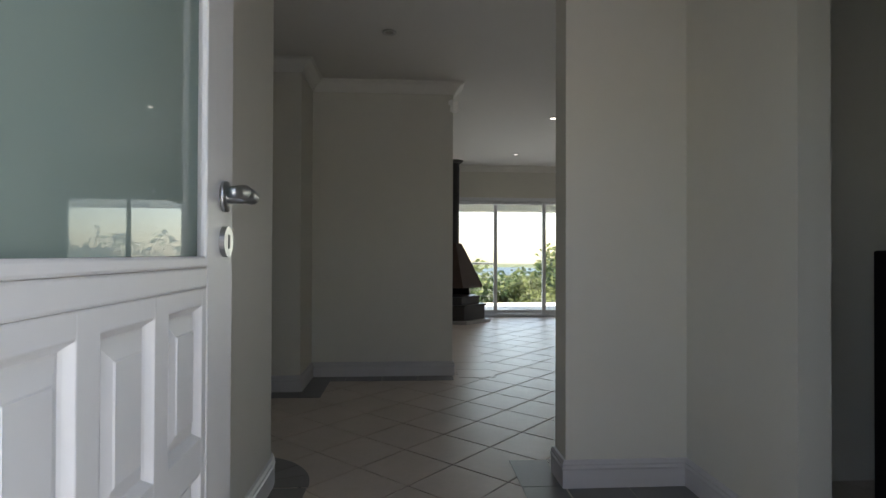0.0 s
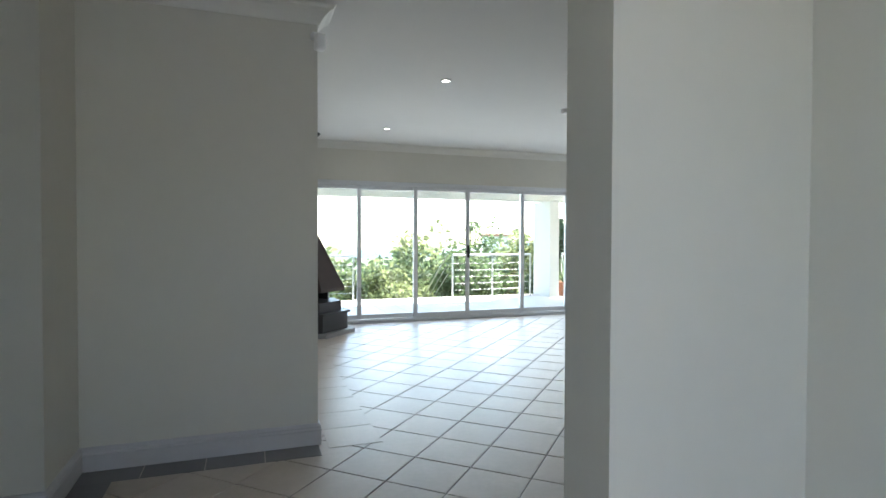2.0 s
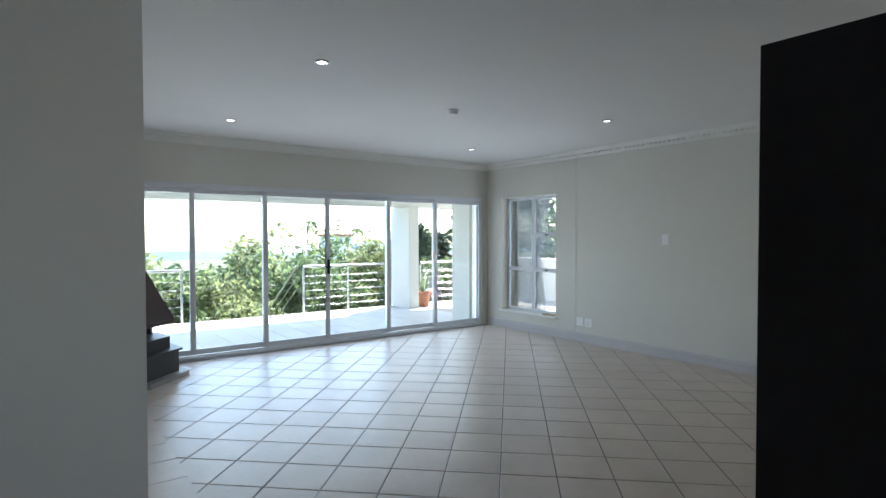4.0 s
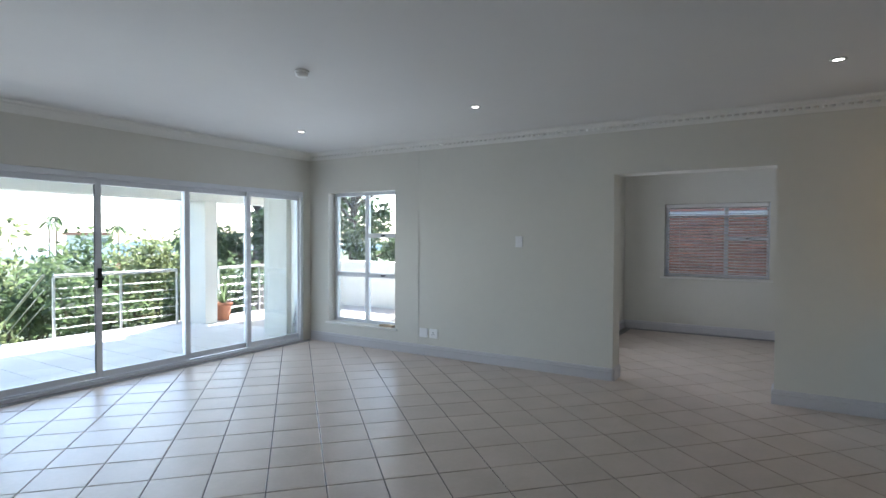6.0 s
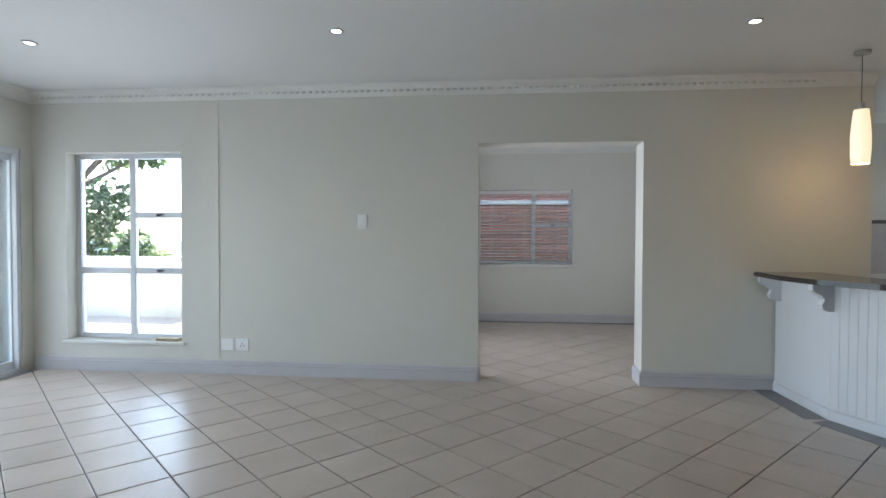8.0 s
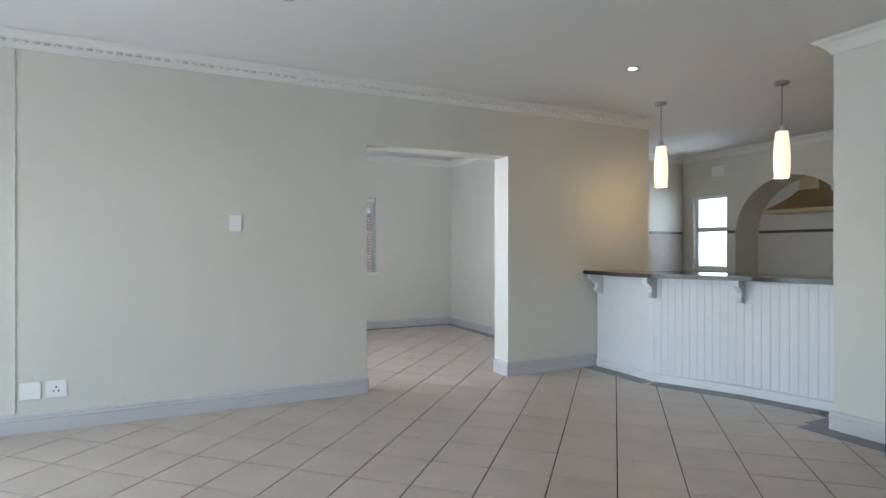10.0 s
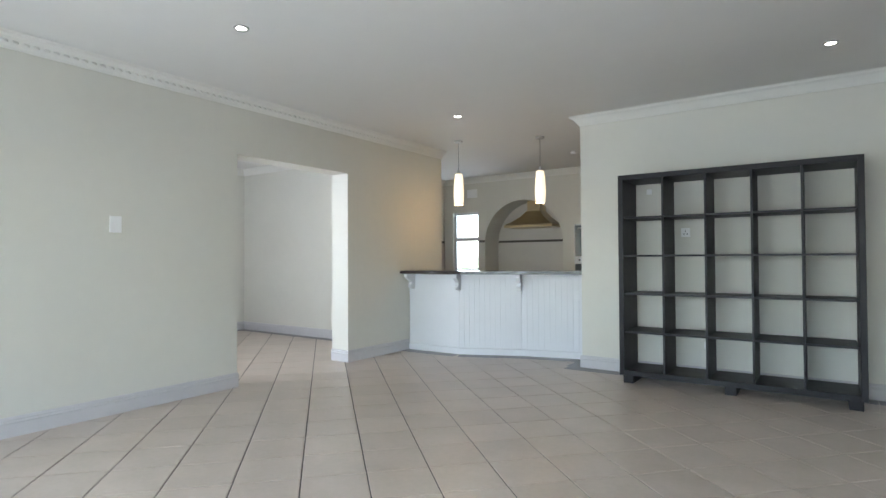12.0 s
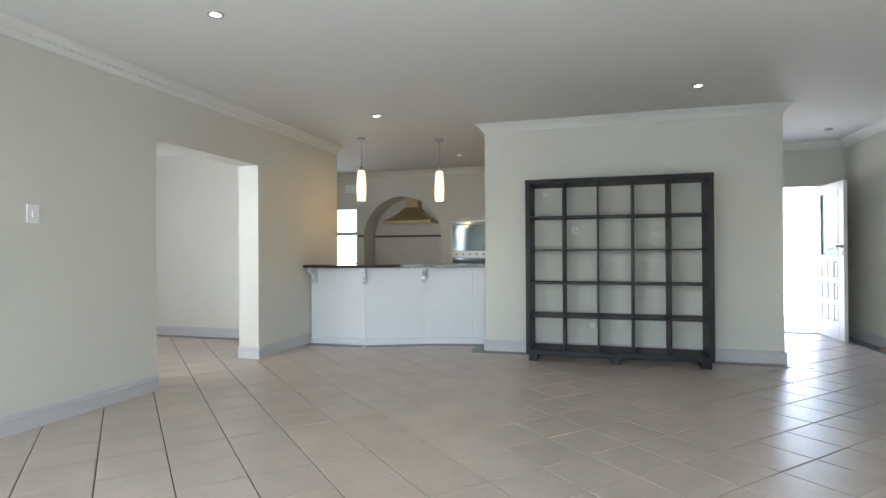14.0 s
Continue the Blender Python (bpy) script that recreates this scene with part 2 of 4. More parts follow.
def wall(name, axis, p0, p1, a0, a1, z0, z1, holes=(), mat=None, label="", parent=None):
    """A wall between p0 and p1 across, a0 to a1 along ('x' or 'y'), with rectangular openings (a, b, low, high) through it."""
    us = sorted({a0, a1, *[h[0] for h in holes], *[h[1] for h in holes]})
    vs = sorted({z0, z1, *[h[2] for h in holes], *[h[3] for h in holes]})
    solid = lambda i, j: 0 <= i < len(us) - 1 and 0 <= j < len(vs) - 1 and not any(h[0] <= us[i] < h[1] and h[2] <= vs[j] < h[3] for h in holes)
    bm = bmesh.new()
    at = (lambda p, u, v: (p, u, v)) if axis == "y" else (lambda p, u, v: (u, p, v))
    quad = lambda *q: bm.faces.new([bm.verts.new(at(*c)) for c in q])
    for i in range(len(us) - 1):
        for j in range(len(vs) - 1):
            if not solid(i, j):
                continue
            u, w, v, t = us[i], us[i + 1], vs[j], vs[j + 1]
            for p in (p0, p1):
                quad((p, u, v), (p, w, v), (p, w, t), (p, u, t))
            for di, dj, q in ((-1, 0, (u, v, u, t)), (1, 0, (w, v, w, t)), (0, -1, (u, v, w, v)), (0, 1, (u, t, w, t))):
                if not solid(i + di, j + dj):
                    quad((p0, q[0], q[1]), (p0, q[2], q[3]), (p1, q[2], q[3]), (p1, q[0], q[1]))
    bmesh.ops.remove_doubles(bm, verts=bm.verts, dist=1e-5)
    ob = mesh_object(name, bm, mat or WALL)
    return tagged(ob, label or "smooth cream painted plaster wall", "wall", kind="structure")


# ---- large structure ----
H = 2.65
XR, YS, YD = 6.65, 2.82, 9.68          # wall with the wide opening, shelf wall, sliding door wall
wall("wall_east", "y", XR, XR + 0.25, 2.12, YD + 0.25, 0, H, [(3.965, 5.385, -1, 2.12), (8.17, 9.33, 0.29, 2.08)], label="cream plaster wall with a wide doorway and a window")
wall("wall_north", "x", YD, YD + 0.25, 0.5, XR, 0, H, [(1.18, 6.52, -1, 2.10)], label="cream plaster wall above the sliding doors")
wall("wall_shelf", "x", YS - 0.18, YS, 1.27, 4.36, 0, H, label="cream plaster wall behind the shelving unit")
wall("wall_passage", "x", 5.06, 5.26, -0.35, 0.93, 0, H, label="cream plaster wall at the end of the hall")
wall("wall_west", "y", 0.50, 0.75, 5.26, YD, 0, H)
wall("wall_hall_east", "y", 1.86, 1.98, 0.42, YS - 0.18, 0, H, [(0.95, 1.885, -1, 2.3)], label="cream plaster wall with a dark doorway")
wall("wall_front", "x", 0.20, 0.42, -0.45, 2.05, 0, H, [(0.14, 1.06, -1, 2.06)], label="cream plaster wall with the open front doorway")
# side room behind the dark doorway
wall("wall_side_room_1", "y", 3.40, 3.6, 0.0, 2.64, 0, H)
wall("wall_side_room_2", "x", -0.1, 0.1, 2.05, 3.6, 0, H)
# room beyond the wide doorway
wall("wall_far_room_east", "y", 10.20, 10.45, 2.55, 6.38, 0, H, [(4.08, 5.52, 0.87, 2.0)], label="cream plaster wall with a small window")
wall("wall_far_room_south", "x", 2.55, 2.78, 6.9, 10.2, 0, H)
wall("wall_far_room_north", "x", 6.13, 6.38, 6.9, 10.2, 0, H, [(7.05, 8.55, 0.9, 2.05)])
# kitchen
KY = -0.28
wall("wall_kitchen_east", "y", 8.25, 8.5, KY, 2.55, 0, H)
wall("wall_kitchen_west", "y", 3.6, 3.8, KY, 2.64, 0, H)
# hall's west wall with a rounded end
bm = bmesh.new()
nose = [(-0.12, 0.42)] + [(-0.37 + 0.25 * math.cos(a), 2.71 + 0.25 * math.sin(a)) for a in [radians(d) for d in range(0, 181, 12)]] + [(-0.62, 0.42)]
prism(bm, nose, 0, H)
tagged(part("wall_hall_west", bm, WALL, label="cream plaster hall wall with a rounded end"), category="wall", kind="structure")
# arch wall
AX, AR, AZ = -1.38, 0.76, 1.28
bm = bmesh.new()
for y0, y1 in ((4.53, 5.06),):
    outline = [(-0.33, 0), (-0.33, H), (-4.6, H), (-4.6, 0), (AX - AR, 0)]
    outline += [(AX + AR * math.cos(a) * (1 + 0.012 * math.sin(a * 23)), AZ + AR * math.sin(a)) for a in [radians(180 - d) for d in range(0, 181, 6)]] + [(AX + AR, 0)]
    lo = [bm.verts.new((x, y0, z)) for x, z in outline]
    hi = [bm.verts.new((x, y1, z)) for x, z in outline]
    bm.faces.new(lo), bm.faces.new(hi)
    for i in range(len(outline)):
        bm.faces.new((lo[i - 1], lo[i], hi[i], hi[i - 1]))
tagged(part("wall_arch", bm, WALL, label="cream plaster wall with a round arched opening"), category="wall", kind="structure")
wall("wall_arch_room_north", "x", 9.75, 10.0, -3.0, 0.5, 0, H, [(-2.6, -0.6, 0.5, 2.1)])
wall("wall_hall_far_west", "y", -4.85, -4.6, 0.2, 4.53, 0, H)
wall("wall_arch_room_west", "y", -3.0, -2.75, 5.06, 10.0, 0, H)
wall("wall_hall_end", "x", 0.2, 0.42, -4.6, -0.62, 0, H)
# ceiling and floor slab
cm = boxes(((-4.85, -0.6, H), (10.45, 10.0, H + 0.2)))
tagged(part("ceiling", cm, CEIL, label="flat white painted ceiling with recessed lamps"), category="ceiling", kind="structure")
floor = tagged(part("floor", boxes(((-4.85, -0.55, -0.15), (10.45, 9.93, -0.006))), GROUT, label="beige ceramic tiles laid diagonally with dark grout"), category="floor", kind="structure")

# kitchen back wall with an arched niche
bm = bmesh.new()
NX, NR, NZ = 6.595, 0.755, 1.43
outline = [(3.6, 0), (3.6, H), (7.46, H), (7.46, 0), (NX + NR, 0)]
outline += [(NX + NR * math.cos(a), NZ + NR * math.sin(a)) for a in [radians(d) for d in range(0, 181, 6)]] + [(NX - NR, 0)]
lo = [bm.verts.new((x, KY, z)) for x, z in outline]
hi = [bm.verts.new((x, KY - 0.5, z)) for x, z in outline]
bm.faces.new(lo), bm.faces.new(hi)
for i in range(len(outline)):
    bm.faces.new((lo[i - 1], lo[i], hi[i], hi[i - 1]))
tagged(part("wall_kitchen_back", bm, WALL, label="cream kitchen wall with an arched cooker niche"), category="wall", kind="structure")
wall("wall_kitchen_window", "x", KY - 0.3, KY, 7.46, 8.5, 0, H, [(7.48, 8.05, 0.92, 2.02)])
tagged(part("wall_niche_back", boxes(((5.5, KY - 0.6, 0), (7.5, KY - 0.505, H))), KTILE, label="white tiled back of the cooker niche"), category="wall", kind="structure")

# ---- mouldings ----
CORN = [(0, H - 0.10), (0.012, H - 0.10), (0.018, H - 0.085), (0.035, H - 0.06), (0.06, H - 0.035), (0.085, H - 0.022), (0.09, H - 0.012), (0.10, H - 0.003), (0, H - 0.003)]
BASE = [(0, 0), (0.018, 0), (0.018, 0.085), (0.022, 0.095), (0.016, 0.105), (0.018, 0.115), (0.010, 0.128), (0, 0.13)]


def moulding(name, profile, path, mat, label):
    return tagged(part(name, sweep(bmesh.new(), profile, path), mat, label=label), category=name, kind="structure")


def cornice(path):
    return moulding("cornice", CORN, path, CORNICE, "white moulded plaster cornice")


def baseboard(path):
    return moulding("baseboard", BASE, path, TRIM, "pale grey painted skirting board")


east = cornice([(XR, 2.12), (XR, YD), (0.75, YD), (0.75, 5.26)])
# leaf ornament along the east cornice
bm = bmesh.new()
for i in range(118):
    y = 2.62 + i * 0.0595
    bmesh.ops.create_uvsphere(bm, u_segments=6, v_segments=4, radius=1, matrix=Matrix.Translation((XR - 0.042, y, H - 0.056)) @ pose(0, 0, 0, 0, 40, 0) @ Matrix.Diagonal((0.007, 0.022, 0.034, 1)))
part("ornament", bm, CORNICE, east, "row of small moulded leaves", smooth=True)
cornice([(1.86, 2.64), (1.27, 2.64), (1.27, YS), (4.36, YS), (4.36, 2.64)])
cornice([(0.93, 5.26), (0.93, 5.06), (-0.33, 5.06), (-0.33, 4.53), (-4.6, 4.53)])
cornice([(-0.62, 0.42), (-0.62, 2.74)] + [(x, y) for x, y in nose[-2:0:-1]] + [(-0.12, 0.42), (1.86, 0.42), (1.86, 2.64)])
cornice([(8.25, 2.5), (8.25, KY), (3.8, KY)][::-1])
cornice([(6.9, 2.78), (10.2, 2.78), (10.2, 6.13), (6.9, 6.13), (6.9, 2.78)])
cornice([(0.5, 9.75), (-2.75, 9.75), (-2.75, 5.06)])
baseboard([(XR, 5.385 + 0), (XR, YD - 0.02)])
baseboard([(XR, 2.88), (XR, 3.965), (XR + 0.25, 3.965)])
baseboard([(XR + 0.25, 5.385), (XR, 5.385)])
baseboard([(1.86, 2.64), (1.27, 2.64), (1.27, YS), (4.36, YS), (4.36, 2.64)])
baseboard([(0.93, 5.26), (0.93, 5.06), (-0.33, 5.06), (-0.33, 4.53), (AX + AR, 4.53)])
baseboard([(x, y) for x, y in nose[::-1]])
baseboard([(1.86, 1.90), (1.86, 2.64)])
baseboard([(6.9, 3.965), (6.9, 2.78), (10.2, 2.78), (10.2, 6.13), (6.9, 6.13), (6.9, 5.385)])
baseboard([(-0.35, 9.75), (-2.75, 9.75), (-2.75, 5.06)])


# ---- windows and sliding doors ----
def pane(name, a, b, parent, mat=None):
    ob = part(name, boxes((a, b)), mat or GLASS, parent)
    ob.visible_shadow = False
    return ob


sliding = thing("sliding_door", "white aluminium sliding doors with six glass panels", "door", kind="structure")
MULL = [1.20, 2.08, 2.95, 3.81, 4.78, 5.635, 6.50]
Y0 = YD + 0.06
part("track", boxes(((1.18, Y0 - 0.05, -0.004), (6.52, Y0 + 0.09, 0.03)), ((1.18, Y0 - 0.01, 0.03), (6.52, Y0 + 0.004, 0.045)), bevel=0.004), ALU, sliding)
part("head", boxes(((1.18, Y0 - 0.05, 2.045), (6.52, Y0 + 0.09, 2.10)), bevel=0.006), ALU, sliding)
for x in (1.18, 6.48):
    part("jamb", boxes(((x, Y0 - 0.05, 0.03), (x + 0.04, Y0 + 0.09, 2.045)), bevel=0.004), ALU, sliding)
for i in range(6):
    a, b = MULL[i], MULL[i + 1]
    y = Y0 + (0.035 if i in (1, 4) else 0.0) + (0.02 if i == 0 else 0)
    leaf = part("door_panel", boxes(((a - 0.03, y, 0.045), (a + 0.03, y + 0.035, 2.045)), ((b - 0.03, y + 0.001, 0.045), (b + 0.03, y + 0.036, 2.045)),
                                   ((a + 0.03, y, 0.045), (b - 0.03, y + 0.035, 0.11)), ((a + 0.03, y, 1.985), (b - 0.03, y + 0.035, 2.045)), bevel=0.004), ALU, sliding)
    pane("pane", (a + 0.03, y + 0.014, 0.11), (b - 0.03, y + 0.020, 1.985), leaf)
bm = boxes(((3.795, Y0 - 0.02, 0.95), (3.835, Y0 - 0.001, 1.15)), bevel=0.005)
box(bm, (3.75, Y0 - 0.06, 1.035), (3.83, Y0 - 0.042, 1.06), 0.004)
box(bm, (3.805, Y0 - 0.06, 1.035), (3.825, Y0 - 0.015, 1.06))
part("lock_handle", bm, BLACK, sliding, "black lever handle and lock plate")


def casement(name, label, x0, y0, y1, z0, z1, mull, left_transoms, right_transoms, latch_side=-1):
    """A white aluminium window in a wall along y, seen from the side of smaller x."""
    w = thing(name, label, "window", kind="structure")
    d, f = 0.05, 0.045
    part("window_frame", boxes(((x0, y0, z0), (x0 + d, y0 + f, z1)), ((x0, y1 - f, z0), (x0 + d, y1, z1)), ((x0, y0 + f, z0), (x0 + d, y1 - f, z0 + f)), ((x0, y0 + f, z1 - f), (x0 + d, y1 - f, z1)), bevel=0.004), ALU, w)
    part("mullion", boxes(((x0 - 0.004, mull - 0.028, z0 + f), (x0 + d, mull + 0.028, z1 - f)), bevel=0.004), ALU, w)
    for lo, hi, cuts in ((mull + 0.028, y1 - f, left_transoms), (y0 + f, mull - 0.028, right_transoms)):
        zs = [z0 + f] + list(cuts) + [z1 - f]
        for z in cuts:
            part("transom", boxes(((x0 - 0.003, lo, z - 0.03), (x0 + d - 0.003, hi, z + 0.03)), bevel=0.004), ALU, w)
            if hi < mull:
                bm = boxes(((x0 - 0.02, (lo + hi) / 2 - 0.02, z - 0.012), (x0 - 0.002, (lo + hi) / 2 + 0.02, z + 0.012)), bevel=0.003)
                box(bm, (x0 - 0.034, (lo + hi) / 2 - 0.06, z - 0.003), (x0 - 0.02, (lo + hi) / 2 + 0.015, z + 0.011), 0.003)
                part("latch", bm, BLACK, w, "black window latch")
        for a, b in zip(zs, zs[1:]):
            pane("pane", (x0 + 0.02, lo, a + (0.03 if a in cuts else 0)), (x0 + 0.026, hi, b - (0.03 if b in cuts else 0)), w)
    return w


win1 = casement("window_1", "tall white aluminium window with four panes", XR + 0.13, 8.17, 9.33, 0.29, 2.08, 8.745, [0.95], [0.95, 1.49])
part("window_sill", boxes(((XR - 0.03, 8.13, 0.262), (XR + 0.13, 9.37, 0.289)), bevel=0.006), CORNICE, win1)
win2 = casement("window_2", "white aluminium window behind slatted blinds", 10.33, 4.08, 5.52, 0.87, 2.0, 4.66, [], [1.47])
part("window_sill", boxes(((10.15, 4.03, 0.835), (10.33, 5.57, 0.868)), bevel=0.006), CORNICE, win2)

blind = thing("venetian_blind", "white slatted venetian blind with open slats", "blind", (10.255, 4.8, 0))
part("headrail", boxes(((-0.03, -0.705, 1.94), (0.03, 0.705, 1.995)), bevel=0.004), BLIND, blind)
bm = boxes(((-0.025, -0.70, -0.003), (0.025, 0.70, 0.0)))
bmesh.ops.rotate(bm, verts=bm.verts, matrix=Matrix.Rotation(radians(-14), 3, "Y"))
slat = part("slat", bm, BLIND, blind)
slat.location.z = 0.90
for i in range(1, 24):
    o = new("slat", slat.data)
    o.parent, o.location = blind, (0, 0, 0.90 + i * 0.0447)
for y in (-0.5, 0.0, 0.5):
    part("cord", rod(bmesh.new(), (-0.027, y, 0.9), (-0.027, y, 1.94), 0.002, 5), BLIND, blind)

# ---- sockets, switches, plates ----
def plate(name, label, at, w, h, turn, category, holes=0, rockers=1):
    p = thing(name, label, category, at, turn)
    part("faceplate", boxes(((-w / 2, -0.009, -h / 2), (w / 2, 0, h / 2)), bevel=0.003), PLATE, p)
    if holes:
        for dx, dz in ((-0.014, -0.014), (0.014, -0.014), (0, 0.012)):
            part("pin_hole", boxes(((dx - 0.004, -0.0105, dz - 0.006), (dx + 0.004, -0.0085, dz + 0.006))), BLACK, p)
    else:
        for i in range(rockers):
            c = (i - (rockers - 1) / 2) * 0.03
            part("rocker", boxes(((c - 0.011, -0.013, -0.022), (c + 0.011, -0.008, 0.022)), bevel=0.002), PLATE, p)
    return p


plate("light_switch", "white plastic light switch on the cream wall", (XR, 6.435, 1.425), 0.085, 0.125, -90, "switch", rockers=1)
plate("wall_socket", "white double power socket above the skirting", (XR, 7.575, 0.28), 0.12, 0.115, -90, "socket", holes=3)
plate("blank_plate", "white blank cover plate beside a socket", (XR, 7.72, 0.28), 0.12, 0.115, -90, "cover plate", rockers=0)
plate("wall_socket", "white socket on the wall behind the shelving", (3.33, YS, 1.39), 0.08, 0.085, 180, "socket", holes=3)
plate("cover_plate", "round white cable cover low on the wall", (3.15, YS, 0.33), 0.06, 0.06, 180, "cover plate")
plate("cover_plate", "small white plate high on the wall", (3.66, YS, 1.80), 0.05, 0.05, 180, "cover plate")
plate("light_switch", "white plastic light switch on the hall wall", (-0.12, 1.95, 1.27), 0.085, 0.125, 90, "switch")
# cable cover strip on the east wall
tagged(part("cable_conduit", boxes(((XR - 0.005, 7.797, 0.13), (XR, 7.809, H - 0.10)), bevel=0.0015), WALL, label="thin painted cable cover running up the wall"), category="conduit")
tagged(part("wood_offcut", boxes(((XR + 0.01, 8.22, 0.289), (XR + 0.09, 8.44, 0.318)), bevel=0.004), material("pale_pine", (0.5, 0.38, 0.24), 0.6, vary=0.3, scale=9), label="pale wooden offcut lying on the window sill"), category="wood block")

# ---- ceiling lamps ----
first = thing("downlight", "small round recessed ceiling lamp, switched on", "ceiling lamp", (5.35, 8.50, H), group="recessed ceiling lamps")
bm = lathe(bmesh.new(), [(0.032, -0.001), (0.048, -0.001), (0.050, -0.006), (0.044, -0.012), (0.032, -0.008)], 24, ring=True)
part("trim_ring", bm, STEEL, first, "brushed metal ring", smooth=True)
part("lamp_face", lathe(bmesh.new(), [(0.001, -0.006), (0.031, -0.006), (0.031, -0.002), (0.001, -0.002)], 20), LAMP, first, "bright lamp face")
for x, y in ((5.32, 6.28), (5.39, 3.62), (2.19, 3.75), (2.17, 6.22), (2.19, 8.50), (4.69, 0.93)):
    copy_thing(first, pose(x, y, H))
OFFLAMP = material("unlit_lamp_face", (0.35, 0.35, 0.33), 0.2)
second_lamp = thing("downlight", "small round recessed ceiling lamp, switched off", "ceiling lamp", (0.39, 3.92, H), group="recessed ceiling lamps")
part("trim_ring", lathe(bmesh.new(), [(0.032, -0.001), (0.048, -0.001), (0.050, -0.006), (0.044, -0.012), (0.032, -0.008)], 24, ring=True), STEEL, second_lamp, smooth=True)
part("lamp_face", lathe(bmesh.new(), [(0.001, -0.006), (0.031, -0.006), (0.031, -0.002), (0.001, -0.002)], 20), OFFLAMP, second_lamp)
copy_thing(second_lamp, pose(0.36, 1.3, H))
smoke = thing("smoke_detector", "small white round smoke detector on the ceiling", "detector", (3.76, 6.83, H))
part("base", lathe(bmesh.new(), [(0.05, 0), (0.052, -0.012), (0.048, -0.016)], 24), PLATE, smoke, smooth=True)
part("cap", lathe(bmesh.new(), [(0.044, -0.016), (0.044, -0.034), (0.036, -0.042), (0.01, -0.044)], 24), PLATE, smoke, smooth=True)
alarm = thing("smoke_detector", "small white detector on the kitchen ceiling", "detector", (5.13, 1.04, H))
part("base", lathe(bmesh.new(), [(0.04, 0), (0.042, -0.02), (0.03, -0.03), (0.01, -0.032)], 20), PLATE, alarm, smooth=True)
pir = thing("motion_sensor", "white plastic alarm sensor on a wall bracket", "alarm sensor", (0.93, 5.06, 2.42), 20)
part("bracket", boxes(((-0.05, -0.05, 0.03), (-0.02, 0.0, 0.07)), bevel=0.008), PLATE, pir)
part("body", boxes(((-0.055, -0.11, -0.05), (0.005, -0.05, 0.05)), bevel=0.014), PLATE, pir)


def pendant(x, y):
    p = thing("pendant_lamp", "lit frosted glass pendant lamp above the bar", "pendant lamp", (x, y, H), group="pendant lamps over the bar")
    part("canopy", lathe(bmesh.new(), [(0.055, 0), (0.055, -0.018), (0.045, -0.026), (0.01, -0.028)], 24), STEEL, p, "brushed steel ceiling rose", smooth=True)
    part("cord", rod(bmesh.new(), (0, 0, -0.02), (0, 0, -0.40), 0.0025, 6), BLACK, p)
    part("cap", rod(bmesh.new(), (0, 0, -0.37), (0, 0, -0.425), 0.022, 16), STEEL, p)
    prof = [(0.02, -0.42), (0.047, -0.422), (0.056, -0.50), (0.064, -0.62), (0.064, -0.72), (0.057, -0.815), (0.050, -0.815), (0.05, -0.44)]
    part("shade", lathe(bmesh.new(), prof, 28, ring=True), SHADE, p, "glowing frosted glass cylinder", smooth=True)
    lamp = new("pendant_bulb", bpy.data.lights.new("pendant_bulb", "POINT"))
    lamp.data.energy, lamp.data.color, lamp.data.shadow_soft_size = 0.45, (1.0, 0.64, 0.27), 0.03
    lamp.location = (x, y, H - 0.86)
    return p


pendant(6.06, 2.58)
pendant(5.11, 2.20)

# ---- shelving unit ----
shelf = thing("shelving_unit", "tall black-brown wooden open shelving with twenty-five empty compartments", "shelf", (2.906, YS + 0.05, 0))
W2, D, Z0, Z1 = 0.89, 0.45, 0.075, 1.915
for sx in (-1, 1):
    part("side_panel", boxes(((sx * W2 - 0.022, 0, Z0), (sx * W2 + 0.022, D, Z1)), bevel=0.002), ESPRESSO, shelf)
part("top_panel", boxes(((-W2 + 0.022, 0, Z1 - 0.045), (W2 - 0.022, D, Z1)), bevel=0.002), ESPRESSO, shelf)
part("bottom_panel", boxes(((-W2 + 0.022, 0, Z0), (W2 - 0.022, D, Z0 + 0.045)), bevel=0.002), ESPRESSO, shelf)
cell = (2 * W2 - 0.044) / 5
for i in range(1, 5):
    x = -W2 + 0.022 + i * cell
    part("divider", boxes(((x - 0.008, 0.004, Z0 + 0.045), (x + 0.008, D - 0.004, Z1 - 0.045)), bevel=0.001), ESPRESSO, shelf)
rowh = (Z1 - Z0 - 0.09) / 5
for k in range(1, 5):
    z = Z0 + 0.045 + k * rowh
    for i in range(5):
        x = -W2 + 0.022 + i * cell
        part("shelf_board", boxes(((x + 0.008, 0.006, z - 0.008), (x + cell - 0.008, D - 0.006, z + 0.008))), ESPRESSO, shelf)
for x in (-0.84, 0.0, 0.84):
    part("foot", boxes(((x - 0.045, 0.02, 0.0), (x + 0.045, D - 0.02, Z0)), bevel=0.006), ESPRESSO, shelf)

